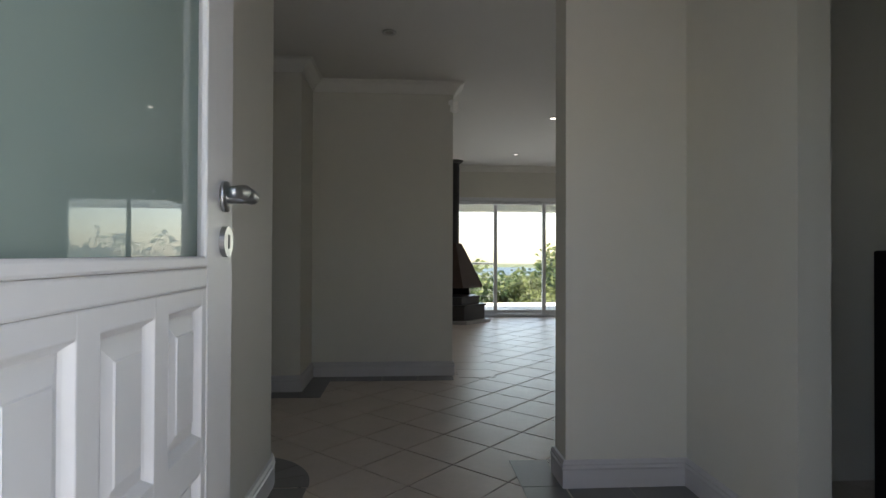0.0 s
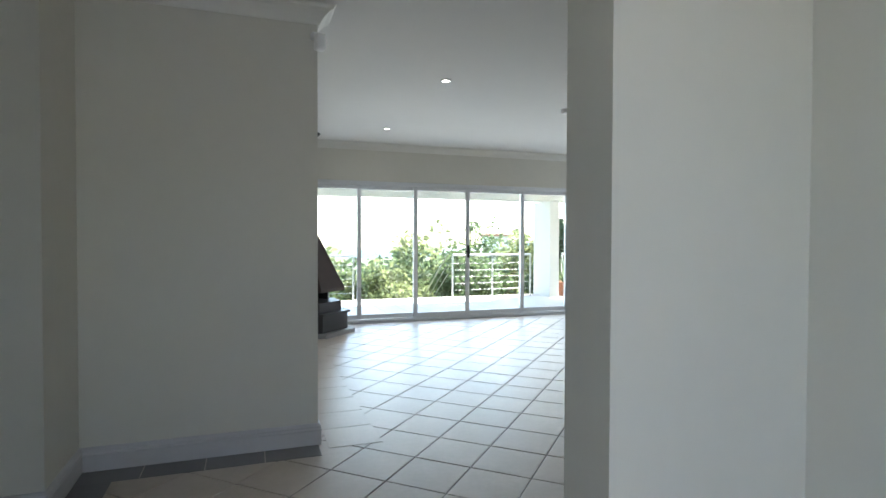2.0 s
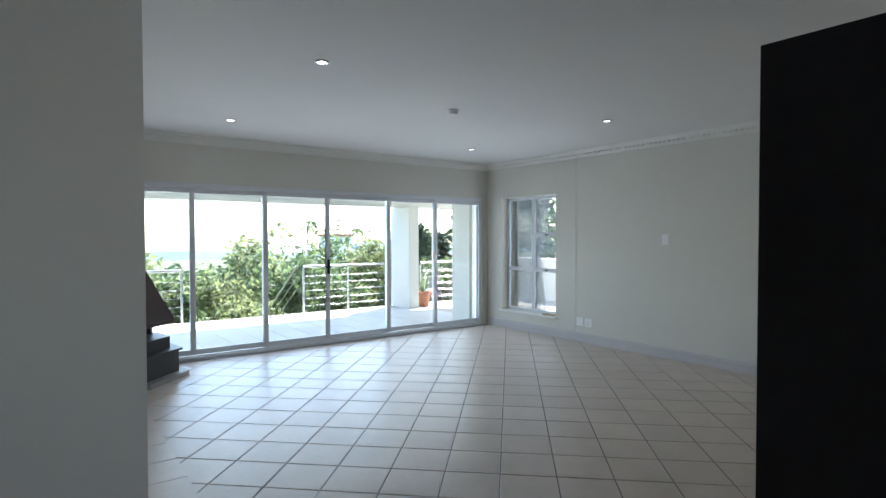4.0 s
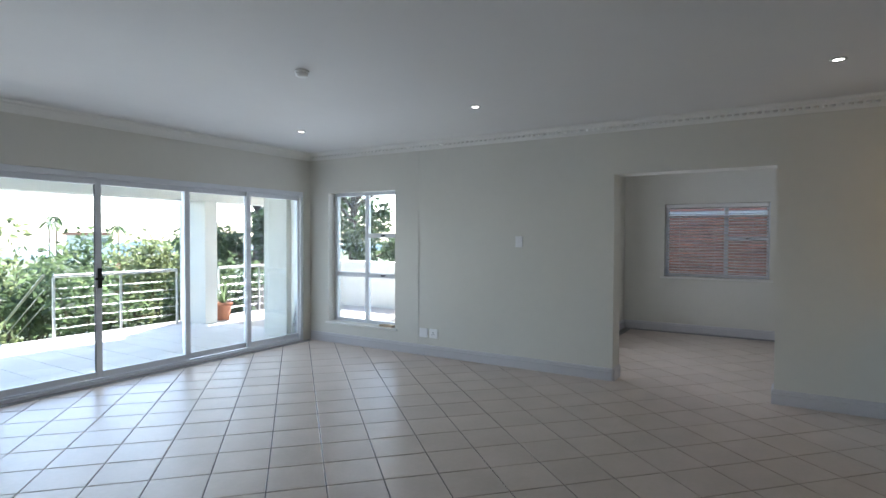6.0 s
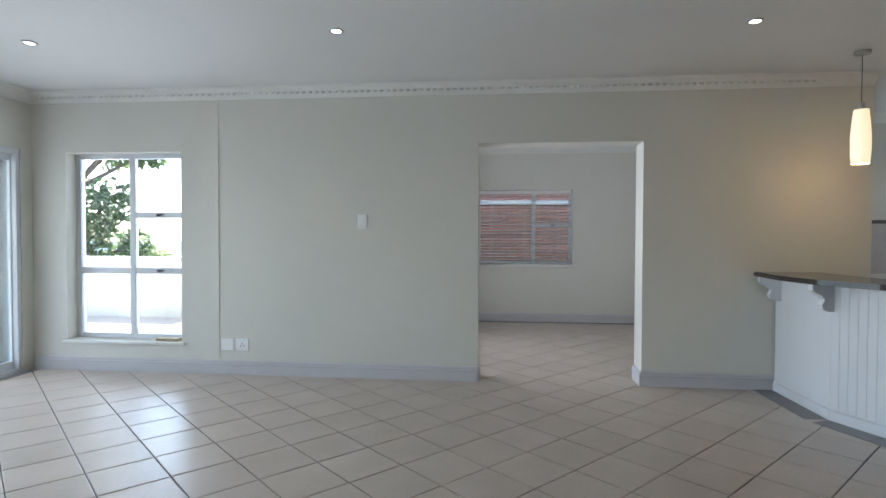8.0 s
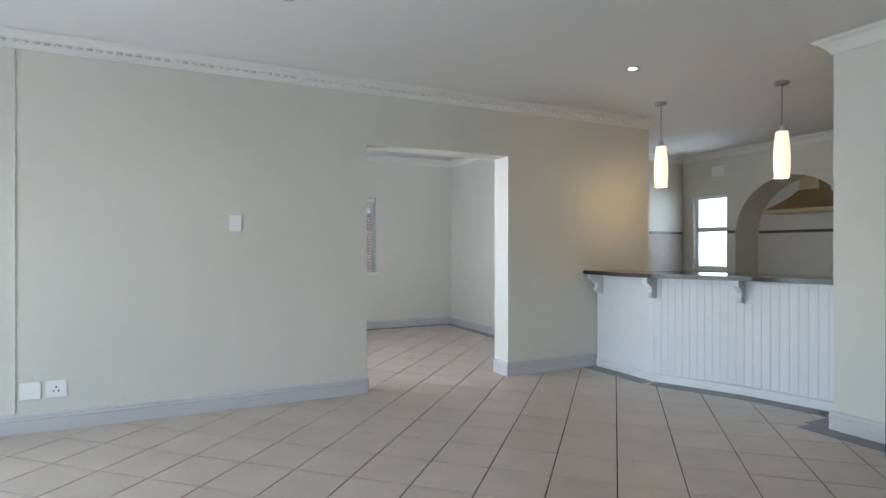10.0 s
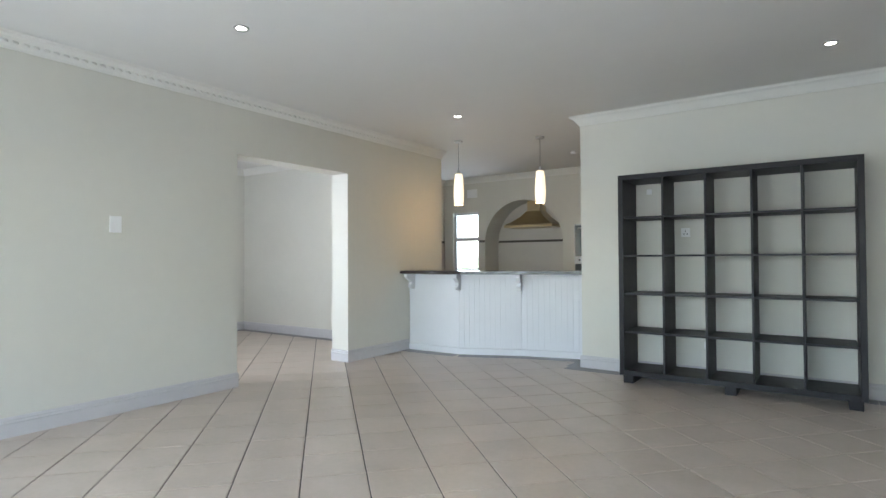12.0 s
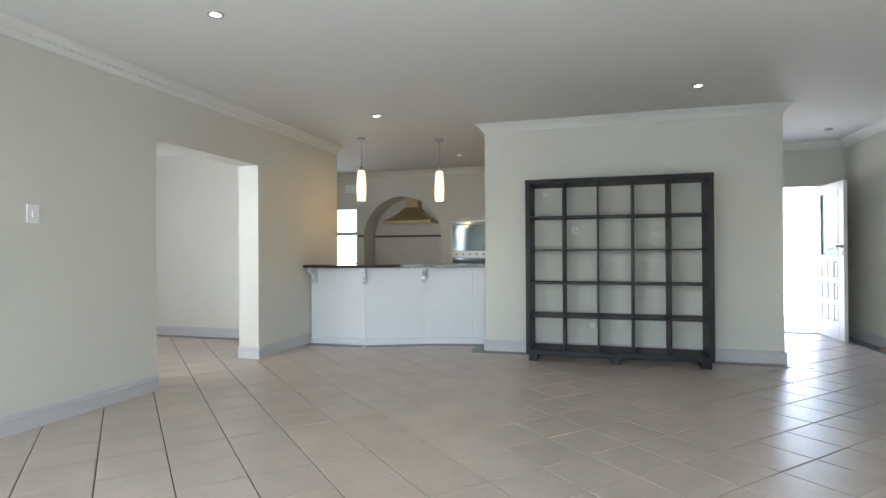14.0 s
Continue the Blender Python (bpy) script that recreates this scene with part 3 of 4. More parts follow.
# ---- breakfast bar ----
FRONT = [(6.63, 2.875), (5.88, 2.86), (5.20, 2.555), (4.62, 2.40), (3.82, 2.33)]
bar = thing("breakfast_bar", "white panelled breakfast bar with a tongue-and-groove front", "bar counter")
off = lambda p, d: [(x, y - d) for x, y in p]
for i, (a, b) in enumerate(zip(FRONT, FRONT[1:])):
    a, b = Vector(a), Vector(b)
    way = (b - a).normalized()
    back = Vector((way.y, -way.x)) * 0.12
    back = back if back.y < 0 else -back
    n = (1, 12, 9, 12)[i]
    for k in range(n):
        p, q = a + (b - a) * (k / n), a + (b - a) * ((k + 1) / n)
        gap = way * (0.0013 if n > 1 else 0.001)
        bm = prism(bmesh.new(), [tuple(p + gap), tuple(q - gap), tuple(q - gap + back), tuple(p + gap + back)], 0.0, 0.965)
        part("board" if n > 1 else "front_panel", bm, BOARD, bar)
    inner = back.normalized() * 0.008
    part("backing", prism(bmesh.new(), [tuple(a + inner), tuple(b + inner), tuple(b + back * 0.9), tuple(a + back * 0.9)], 0.001, 0.96), BOARD, bar)
part("kick_strip", sweep(bmesh.new(), [(0, 0), (-0.012, 0), (-0.012, 0.07), (0, 0.08)], FRONT), BOARD, bar)
for x, y, turn in ((6.56, 2.875, 0), (5.88, 2.86, -14), (5.22, 2.56, -20)):
    prof = [(0, 0.965), (0.17, 0.965), (0.17, 0.925), (0.155, 0.915), (0.13, 0.90), (0.10, 0.885), (0.075, 0.86), (0.085, 0.835), (0.095, 0.82), (0.085, 0.79), (0.05, 0.775), (0, 0.77)]
    bm = bmesh.new()
    lo = [bm.verts.new((-0.022, o, z)) for o, z in prof]
    hi = [bm.verts.new((0.022, o, z)) for o, z in prof]
    bm.faces.new(lo), bm.faces.new(hi)
    for k in range(len(prof)):
        bm.faces.new((lo[k - 1], lo[k], hi[k], hi[k - 1]))
    corbel = part("corbel", bm, BOARD, bar, "scrolled white wooden bracket")
    corbel.matrix_basis = pose(x, y, 0, 0, 0, -turn)
top = [(6.65, 3.05), (6.15, 3.09), (5.75, 3.03), (5.42, 2.84), (5.05, 2.68), (4.6, 2.60), (4.37, 2.56), (4.36, 2.62), (3.81, 2.60), (3.81, 2.08), (4.7, 2.10), (5.3, 2.25), (5.95, 2.50), (6.65, 2.53)]
bm = prism(bmesh.new(), top, 0.968, 1.005)
bmesh.ops.bevel(bm, geom=[e for e in bm.edges if abs(e.verts[0].co.z - e.verts[1].co.z) < 1e-5], offset=0.008, segments=2, affect="EDGES")
tagged(part("bar_worktop", bm, GRANITE, label="polished black granite bar top with a curved edge"), category="countertop")

# ---- kitchen ----
hood = thing("cooker_hood", "stainless steel pyramid cooker hood with a chimney", "cooker hood", (NX - 0.1, KY - 0.5, 0))
bm = bmesh.new()
rings = []
for w, d, z in ((0.46, 0.50, 1.70), (0.46, 0.50, 1.745), (0.36, 0.42, 1.80), (0.22, 0.33, 1.90), (0.13, 0.26, 2.0)):
    rings.append([bm.verts.new(c) for c in ((-w, 0, z), (w, 0, z), (w, d, z), (-w, d, z))])
for lo, hi in zip(rings, rings[1:]):
    for i in range(4):
        bm.faces.new((lo[i], lo[(i + 1) % 4], hi[(i + 1) % 4], hi[i]))
bm.faces.new(rings[0]), bm.faces.new(rings[-1])
part("canopy", bm, HOODSTEEL, hood)
part("chimney", boxes(((-0.125, 0.0, 1.995), (0.125, 0.25, 2.2)), bevel=0.004), HOODSTEEL, hood)
oven = thing("wall_oven", "built-in stainless steel double oven with glass doors", "oven", (5.28, KY + 0.005, 0))
part("body", boxes(((-0.36, -0.5, 0.12), (0.36, 0.0, 1.72))), STEEL, oven)
up = part("oven_door", boxes(((-0.34, 0.0, 1.18), (0.34, 0.03, 1.69)), bevel=0.004), OVENGLASS, oven, "dark reflective glass oven door")
part("handle", rod(rod(rod(bmesh.new(), (-0.28, 0.06, 1.645), (0.28, 0.06, 1.645), 0.009), (-0.25, 0.03, 1.645), (-0.25, 0.06, 1.645), 0.006), (0.25, 0.03, 1.645), (0.25, 0.06, 1.645), 0.006), STEEL, up)
part("control_panel", boxes(((-0.34, 0.0, 1.07), (0.34, 0.028, 1.17)), bevel=0.003), STEEL, oven)
for x in (-0.22, -0.1, 0.02, 0.14, 0.26):
    part("knob", rod(bmesh.new(), (x, 0.028, 1.12), (x, 0.05, 1.12), 0.016, 14), BLACK, oven)
part("oven_door", boxes(((-0.34, 0.0, 0.55), (0.34, 0.03, 1.06)), bevel=0.004), OVENGLASS, oven)
counter = thing("kitchen_counter", "kitchen base cabinets with a dark worktop", "cabinet", (0, 0, 0))
part("body", boxes(((5.66, KY + 0.002, 0.0), (8.24, KY + 0.55, 0.86))), BOARD, counter)
part("worktop", boxes(((5.655, KY + 0.002, 0.86), (8.245, KY + 0.58, 0.895)), bevel=0.004), GRANITE, counter)
tagged(part("mosaic_border", boxes(((5.85, KY - 0.504, 1.45), (7.34, KY - 0.50, 1.49)), ((8.244, KY + 0.01, 1.45), (8.249, 2.4, 1.49)), ((7.35, KY, 1.45), (7.47, KY + 0.004, 1.49))), MOSAIC, label="narrow dark mosaic tile strip"), category="tile border", kind="structure")
# square white wall tiles on the kitchen side wall
splash = tagged(part("splashback", boxes(((8.243, KY, 0.9), (8.2485, 2.4, 1.449))), MORTAR, label="white square wall tiles with pale joints"), category="tiled wall", kind="structure")
kw = thing("window_3", "white kitchen window with an upper and a lower pane", "window", kind="structure")
y = KY - 0.10
part("window_frame", boxes(((7.48, y, 0.92), (7.53, y + 0.05, 2.02)), ((8.0, y, 0.92), (8.05, y + 0.05, 2.02)), ((7.53, y, 0.92), (8.0, y + 0.05, 0.97)), ((7.53, y, 1.97), (8.0, y + 0.05, 2.02)), ((7.53, y, 1.48), (8.0, y + 0.05, 1.55)), bevel=0.004), ALU, kw)
pane("pane", (7.53, y + 0.02, 0.97), (8.0, y + 0.026, 1.48), kw)
pane("pane", (7.53, y + 0.02, 1.55), (8.0, y + 0.026, 1.97), kw)
tagged(part("air_vent", boxes(*[((7.52, KY, 2.30 + k * 0.022), (7.72, KY + 0.012, 2.312 + k * 0.022)) for k in range(6)], ((7.51, KY, 2.285), (7.73, KY + 0.004, 2.44))), PLATE, label="small white slotted wall vent"), category="vent")

# ---- corner fireplace ----
fire = thing("fireplace", "black corner fireplace with a sloped brown metal hood", "fireplace", (1.27, 9.17, 0), 45)
hexa = lambda w, f, b: [(-w, b), (-w, -f * 0.25), (-w * 0.55, -f), (w * 0.55, -f), (w, -f * 0.25), (w, b)]
part("hearth", prism(bmesh.new(), hexa(0.56, 0.55, 0.14), 0, 0.05), SLATE, fire, "grey stone hearth slab")
part("base_box", prism(bmesh.new(), hexa(0.48, 0.46, 0.14), 0.05, 0.27), IRON, fire)
part("base_lip", prism(bmesh.new(), hexa(0.51, 0.49, 0.14), 0.27, 0.295), IRON, fire)
part("fire_box", prism(bmesh.new(), hexa(0.42, 0.38, 0.14), 0.295, 0.42), IRON, fire)
part("fire_back", prism(bmesh.new(), [(-0.34, 0.2), (-0.34, -0.1), (-0.28, -0.12), (-0.28, 0.1), (0.28, 0.1), (0.28, -0.12), (0.34, -0.1), (0.34, 0.2)], 0.42, 0.60), IRON, fire)
bm = bmesh.new()
rings = []
for s, z in ((1.0, 0.56), (1.0, 0.60), (0.30, 1.28)):
    rings.append([bm.verts.new((x * s, y * s if y < 0 else y * (s * 0.5 + 0.5), z)) for x, y in hexa(0.46, 0.42, 0.16)])
for lo, hi in zip(rings, rings[1:]):
    for i in range(6):
        bm.faces.new((lo[i], lo[(i + 1) % 6], hi[(i + 1) % 6], hi[i]))
bm.faces.new(rings[-1])
part("hood", bm, COPPER, fire, "sloped dark brown metal hood")
part("flue", rod(bmesh.new(), (0, 0, 1.26), (0, 0, H), 0.105, 24), IRON, fire)
part("ceiling_collar", lathe(bmesh.new(), [(0.10, H - 0.05), (0.13, H - 0.045), (0.17, H - 0.012), (0.17, H - 0.002), (0.10, H - 0.002)], 24), IRON, fire)
part("drawer_knob", rod(bmesh.new(), (0.36, -0.335, 0.17), (0.375, -0.36, 0.17), 0.014, 10), STEEL, fire)

# ---- front door ----
door = thing("door_1", "open white front door with frosted glass and nine raised panels", "door", (0.182, 0.378, 0), 92, kind="structure")
DW, DT = 0.82, 0.042
stile = [((0, -DT / 2, 0.01), (0.11, DT / 2, 2.03)), ((DW - 0.15, -DT / 2, 0.01), (DW, DT / 2, 2.03)), ((0.11, -DT / 2, 0.01), (DW - 0.15, DT / 2, 0.20)),
         ((0.11, -DT / 2, 1.04), (DW - 0.15, DT / 2, 1.075)), ((0.11, -DT / 2, 1.92), (DW - 0.15, DT / 2, 2.03))]
part("door_frame", boxes(*stile, bevel=0.004), DOORPAINT, door)
pw, ph = (DW - 0.26) / 3, 0.28
for c in range(3):
    for r in range(3):
        x0, z0 = 0.11 + c * pw, 0.20 + r * ph
        bm = boxes(((x0, -0.006, z0), (x0 + pw, 0.006, z0 + ph)))
        for s in (-1, 1):
            # sunk moulding, then the raised field
            rings = []
            for mx, mz, d in ((0.024, 0.030, 0.0195), (0.031, 0.037, 0.0105), (0.034, 0.040, 0.0075), (0.058, 0.066, 0.0165), (0.060, 0.068, 0.0185)):
                q = ((x0 + mx, z0 + mz), (x0 + pw - mx, z0 + mz), (x0 + pw - mx, z0 + ph - mz), (x0 + mx, z0 + ph - mz))
                rings.append([bm.verts.new((x, s * d, z)) for x, z in q])
            for lo, hi in zip(rings, rings[1:]):
                for i in range(4):
                    bm.faces.new((lo[i - 1], lo[i], hi[i], hi[i - 1]))
            bm.faces.new(rings[-1])
        part("raised_panel", bm, DOORPAINT, door)
for c in (0, 1, 2, 3):
    lo, hi = (0.0 if c == 0 else 0.025), (0.0 if c == 3 else 0.025)
    part("muntin", boxes(((0.11 + c * pw - lo, -DT / 2 + 0.001, 0.20), (0.11 + c * pw + hi, DT / 2 - 0.001, 1.04)), bevel=0.003), DOORPAINT, door)
for k in (0, 1, 2, 3):
    lo, hi = (0.0 if k == 0 else 0.031), (0.0 if k == 3 else 0.031)
    part("muntin", boxes(((0.11, -DT / 2 + 0.0015, 0.20 + k * ph - lo), (DW - 0.15, DT / 2 - 0.0015, 0.20 + k * ph + hi)), bevel=0.003), DOORPAINT, door)
part("frosted_glass", boxes(((0.112, -0.004, 1.077), (DW - 0.152, 0.004, 1.918))), FROST, door, "greenish frosted glass pane")
bm = bmesh.new()
for s in (-1, 1):
    y0, y1 = sorted((s * 0.012, s * (DT / 2 + 0.004)))
    for a, b in (((0.11, y0, 1.075), (0.128, y1, 1.92)), ((DW - 0.168, y0, 1.075), (DW - 0.15, y1, 1.92)), ((0.128, y0, 1.075), (DW - 0.168, y1, 1.093)), ((0.128, y0, 1.902), (DW - 0.168, y1, 1.92))):
        box(bm, a, b, 0.004)
part("glazing_bead", bm, DOORPAINT, door)
hz, hx = 1.205, DW - 0.06
for s in (-1, 1):
    bm = rod(bmesh.new(), (hx, s * DT / 2, hz), (hx, s * (DT / 2 + 0.008), hz), 0.029, 24)
    rod(bm, (hx, s * DT / 2, hz), (hx, s * (DT / 2 + 0.05), hz), 0.0125, 14)
    rod(bm, (hx + 0.008, s * (DT / 2 + 0.05), hz), (hx - 0.06, s * (DT / 2 + 0.052), hz + 0.003), 0.014, 14, 0.013)
    rod(bm, (hx - 0.06, s * (DT / 2 + 0.052), hz + 0.003), (hx - 0.115, s * (DT / 2 + 0.045), hz - 0.004), 0.013, 14, 0.010)
    lever = part("lever_handle", bm, STEEL, door, "brushed steel lever handle", smooth=True)
    bm = rod(bmesh.new(), (hx, s * DT / 2, hz - 0.085), (hx, s * (DT / 2 + 0.01), hz - 0.085), 0.029, 24)
    rose = part("escutcheon", bm, STEEL, door, "round steel keyhole plate")
    part("keyhole", boxes(((hx - 0.004, s * (DT / 2 + 0.0095), hz - 0.098), (hx + 0.004, s * (DT / 2 + 0.0115), hz - 0.072))), BLACK, rose)
for z in (0.25, 1.05, 1.8):
    part("hinge", rod(bmesh.new(), (0.0, 0.024, z - 0.05), (0.0, 0.024, z + 0.05), 0.007, 10), STEEL, door)
frame_1 = tagged(part("door_frame_1", boxes(((0.142, 0.18, 0), (0.16, 0.36, 2.06)), ((1.03, 0.18, 0), (1.058, 0.425, 2.06)), ((0.16, 0.18, 2.035), (1.03, 0.425, 2.06)), bevel=0.003), DOORPAINT, label="white painted front door frame"), category="door frame", kind="structure")
tagged(part("threshold", boxes(((0.14, 0.20, -0.004), (1.06, 0.42, 0.012)), bevel=0.004), SLATE, label="grey stone door threshold"), category="threshold", kind="structure")
stop = thing("door_stopper", "small wooden wedge lying beside the skirting", "door stop", (-0.05, 1.75, 0), 86)
bm = boxes(((-0.14, -0.03, 0), (0.14, 0.03, 0.035)), bevel=0.004)
part("block", bm, bpy.data.materials["pale_pine"], stop)

# side room's low cupboard behind the dark doorway
cup = thing("low_cupboard", "dark wooden cupboard in an unlit side room", "cupboard", (2.9, 1.3, 0))
part("body", boxes(((-0.4, -1.0, 0), (0.45, 1.0, 1.12)), bevel=0.01), ESPRESSO, cup)

# ---- arched room ----
curtain = thing("curtain", "white floor-length curtain hanging from a rod", "curtain", (-2.50, 9.62, 0))
bm = bmesh.new()
N = 60
rows = []
for z in (0.03, 0.6, 1.2, 1.9, 2.25):
    s = 1.0 - 0.12 * (1 - abs(z - 1.1))
    rows.append([bm.verts.new(((-0.22 + 0.44 * i / N) * s, 0.035 * math.sin(i * 0.95 + z * 0.4) + 0.012 * math.sin(i * 0.37), z)) for i in range(N + 1)])
for lo, hi in zip(rows, rows[1:]):
    for i in range(N):
        bm.faces.new((lo[i], lo[i + 1], hi[i + 1], hi[i]))
bmesh.ops.solidify(bm, geom=bm.faces, thickness=0.003)
part("cloth", bm, FABRIC, curtain, smooth=True)
part("curtain_rod", rod(bmesh.new(), (-0.24, 0.0, 2.27), (1.9, 0.0, 2.27), 0.012, 10), CORNICE, curtain)
w4 = thing("window_4", "white aluminium window in the arched room", "window", kind="structure")
part("window_frame", boxes(((-2.6, 9.86, 0.5), (-2.55, 9.91, 2.1)), ((-0.65, 9.86, 0.5), (-0.6, 9.91, 2.1)), ((-2.55, 9.86, 0.5), (-0.65, 9.91, 0.55)), ((-2.55, 9.86, 2.05), (-0.65, 9.91, 2.1))), ALU, w4)
pane("pane", (-2.55, 9.88, 0.55), (-0.65, 9.886, 2.05), w4)

# ---- balcony ----
tagged(part("balcony_slab", boxes(((-6, YD + 0.25, -0.35), (13, 13.2, -0.058))), MORTAR, label="concrete balcony slab"), category="balcony", kind="structure")
tagged(part("balcony_roof", boxes(((-6, YD + 0.25, 2.42), (9.3, 13.1, 2.62)), ((-6, 12.45, 2.08), (9.3, 12.85, 2.42))), RENDERED, label="white rendered balcony roof with a deep beam"), category="roof", kind="structure")
tagged(part("house_roof", boxes(((-6, -0.8, 2.86), (10.6, 10.0, 3.0))), ROOF, label="flat grey house roof"), category="roof", kind="structure")
col = thing("column", "square white rendered balcony column", "column", (6.85, 12.40, -0.058))
part("shaft", boxes(((0, 0, 0), (0.24, 0.74, 2.14)), bevel=0.012), RENDERED, col)
tagged(part("balcony_pier", boxes(((6.72, 10.25, -0.058), (7.9, 10.75, 2.42)), bevel=0.01), RENDERED, label="square white rendered pier on the balcony"), category="pier", kind="structure")
tagged(part("balcony_parapet", boxes(((10.3, 8.2, -0.058), (10.5, 13.5, 0.85)), ((10.25, 8.2, 0.85), (10.55, 13.5, 0.93))), RENDERED, label="low white rendered garden wall"), category="wall", kind="structure")
tagged(part("side_terrace", boxes(((6.9, 6.38, -0.3), (13, YD + 0.25, -0.056))), MORTAR, label="pale side terrace floor"), category="terrace", kind="structure")
neighbour = thing("white_outbuilding", "plain white rendered outbuilding beside the terrace", "building", (12.5, 9.2, -0.3))
part("wall", boxes(((-1.2, -2.0, 0), (2.5, 0.0, 3.2))), RENDERED, neighbour)
part("roof", boxes(((-1.4, -2.2, 3.2), (2.7, 0.2, 3.32))), ROOF, neighbour)
part("window", boxes(((-1.21, -1.4, 1.4), (-1.19, -0.6, 2.2))), OVENGLASS, neighbour)
bin_ = thing("white_pillar_planter", "white rendered planter pillar on the terrace", "planter", (9.6, 8.55, -0.056))
part("pillar", boxes(((-0.25, -0.25, 0), (0.25, 0.25, 1.35)), bevel=0.01), RENDERED, bin_)


def railing(a, b, posts, group="balcony railings"):
    a, b = Vector((*a, 0)), Vector((*b, 0))
    r = thing("balcony_railing", "slim steel balcony railing with horizontal rods", "railing", group=group)
    way = (b - a)
    for i in range(posts):
        p = a + way * (i / (posts - 1))
        part("post", rod(bmesh.new(), (p.x, p.y, -0.058), (p.x, p.y, 0.87), 0.021, 10), STEEL, r)
    part("handrail", rod(bmesh.new(), (a.x, a.y, 0.885), (b.x, b.y, 0.885), 0.026, 12), STEEL, r)
    for k in range(5):
        z = 0.12 + k * 0.145
        part("rail", rod(bmesh.new(), (a.x, a.y, z), (b.x, b.y, z), 0.0032, 6), STEEL, r)
    return r


railing((4.72, 12.87), (6.62, 12.87), 3)
railing((7.45, 12.87), (10.25, 12.87), 4)
railing((-2.0, 12.87), (2.55, 12.87), 5)
stair = thing("stair_handrail", "sloping steel handrail beside garden steps", "railing")
for k in range(3):
    part("rail", rod(bmesh.new(), (4.66, 13.02, 0.90 - k * 0.22), (4.85, 15.2, -0.16 - k * 0.22), 0.02 if k == 0 else 0.008, 8), STEEL, stair)
part("post", rod(bmesh.new(), (4.85, 15.2, -2.2), (4.85, 15.2, -0.14), 0.021, 8), STEEL, stair)

# ---- ground and distance ----
bm = bmesh.new()
grid = []
for i in range(60):
    row = []
    for j in range(60):
        u, v = (i - 30) / 30, (j - 30) / 30
        x, y = 2 + 1500 * u * abs(u) ** 1.5, 8 + 1500 * v * abs(v) ** 1.5
        d = max(0, y - 12.5)
        z = -0.36 if y < 13.1 else -0.9 - min(d * 0.10, 22) + 0.6 * noise.noise((x * 0.05, y * 0.05, 0))
        row.append(bm.verts.new((x, y, z)))
    grid.append(row)
for i in range(59):
    for j in range(59):
        bm.faces.new((grid[i][j], grid[i + 1][j], grid[i + 1][j + 1], grid[i][j + 1]))
tagged(part("ground", bm, SOIL, label="grassy garden slope falling away to a valley"), category="ground", kind="structure")
# far ridge, its haze only a pale surface colour
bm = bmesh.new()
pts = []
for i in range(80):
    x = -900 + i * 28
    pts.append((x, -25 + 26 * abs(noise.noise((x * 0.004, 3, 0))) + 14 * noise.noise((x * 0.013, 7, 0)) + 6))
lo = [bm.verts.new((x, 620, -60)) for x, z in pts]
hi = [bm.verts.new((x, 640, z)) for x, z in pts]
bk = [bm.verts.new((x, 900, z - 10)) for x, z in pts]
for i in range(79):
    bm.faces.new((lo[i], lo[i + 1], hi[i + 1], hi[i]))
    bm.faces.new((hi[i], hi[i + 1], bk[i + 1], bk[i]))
tagged(part("backdrop", bm, HAZE, label="distant hills with the haze put into their pale colour"), category="hills", kind="structure")


# ---- plants ----
def leaf_cloud(rng, blobs, count, size, droop=0.3):
    """Leaves as small folded blades, scattered through several uneven clumps."""
    verts, faces = [], []
    for k in range(count):
        c, r = blobs[rng.randrange(len(blobs))]
        d = Vector((rng.gauss(0, 1), rng.gauss(0, 1), rng.gauss(0, 1))).normalized()
        p = Vector(c) + Vector((d.x * r[0], d.y * r[1], d.z * r[2])) * (rng.random() ** 0.35)
        a = Vector((rng.gauss(0, 1), rng.gauss(0, 1), rng.gauss(-droop, 0.7))).normalized()
        b = a.cross(Vector((rng.gauss(0, 1), rng.gauss(0, 1), rng.gauss(0, 1)))).normalized()
        s = size * rng.uniform(0.6, 1.4)
        n = a.cross(b)
        i = len(verts)
        verts += [tuple(p), tuple(p + a * s * 0.5 + b * s * 0.24 + n * s * 0.08), tuple(p + a * s), tuple(p + a * s * 0.5 - b * s * 0.24 + n * s * 0.08)]
        faces += [(i, i + 1, i + 2), (i, i + 2, i + 3)]
    me = bpy.data.meshes.new("leaves")
    me.from_pydata(verts, [], faces)
    return me


def crown(name, parent, me, mat, label=""):
    me.materials.append(mat)
    ob = new(name, me)
    ob.parent = parent
    if label:
        ob["label"] = label
    return ob


def bush(x, y, z, w, h, mat, seed, label, leaves=1100, size=0.13):
    rng = random.Random(seed)
    b = thing("bush", label, "bush", (x, y, z), group="garden bushes")
    bm = bmesh.new()
    blobs = []
    for k in range(7):
        a, r = rng.uniform(0, 6.28), w * rng.uniform(0.1, 0.55)
        c = (math.cos(a) * r, math.sin(a) * r, h * rng.uniform(0.35, 0.8))
        blobs.append((c, (w * rng.uniform(0.22, 0.4), w * rng.uniform(0.22, 0.4), h * rng.uniform(0.18, 0.34))))
        rod(bm, (0, 0, 0), c, 0.03, 5, 0.008)
    part("stem", bm, BARK, b)
    crown("foliage", b, leaf_cloud(rng, blobs, leaves, size), mat)
    return b


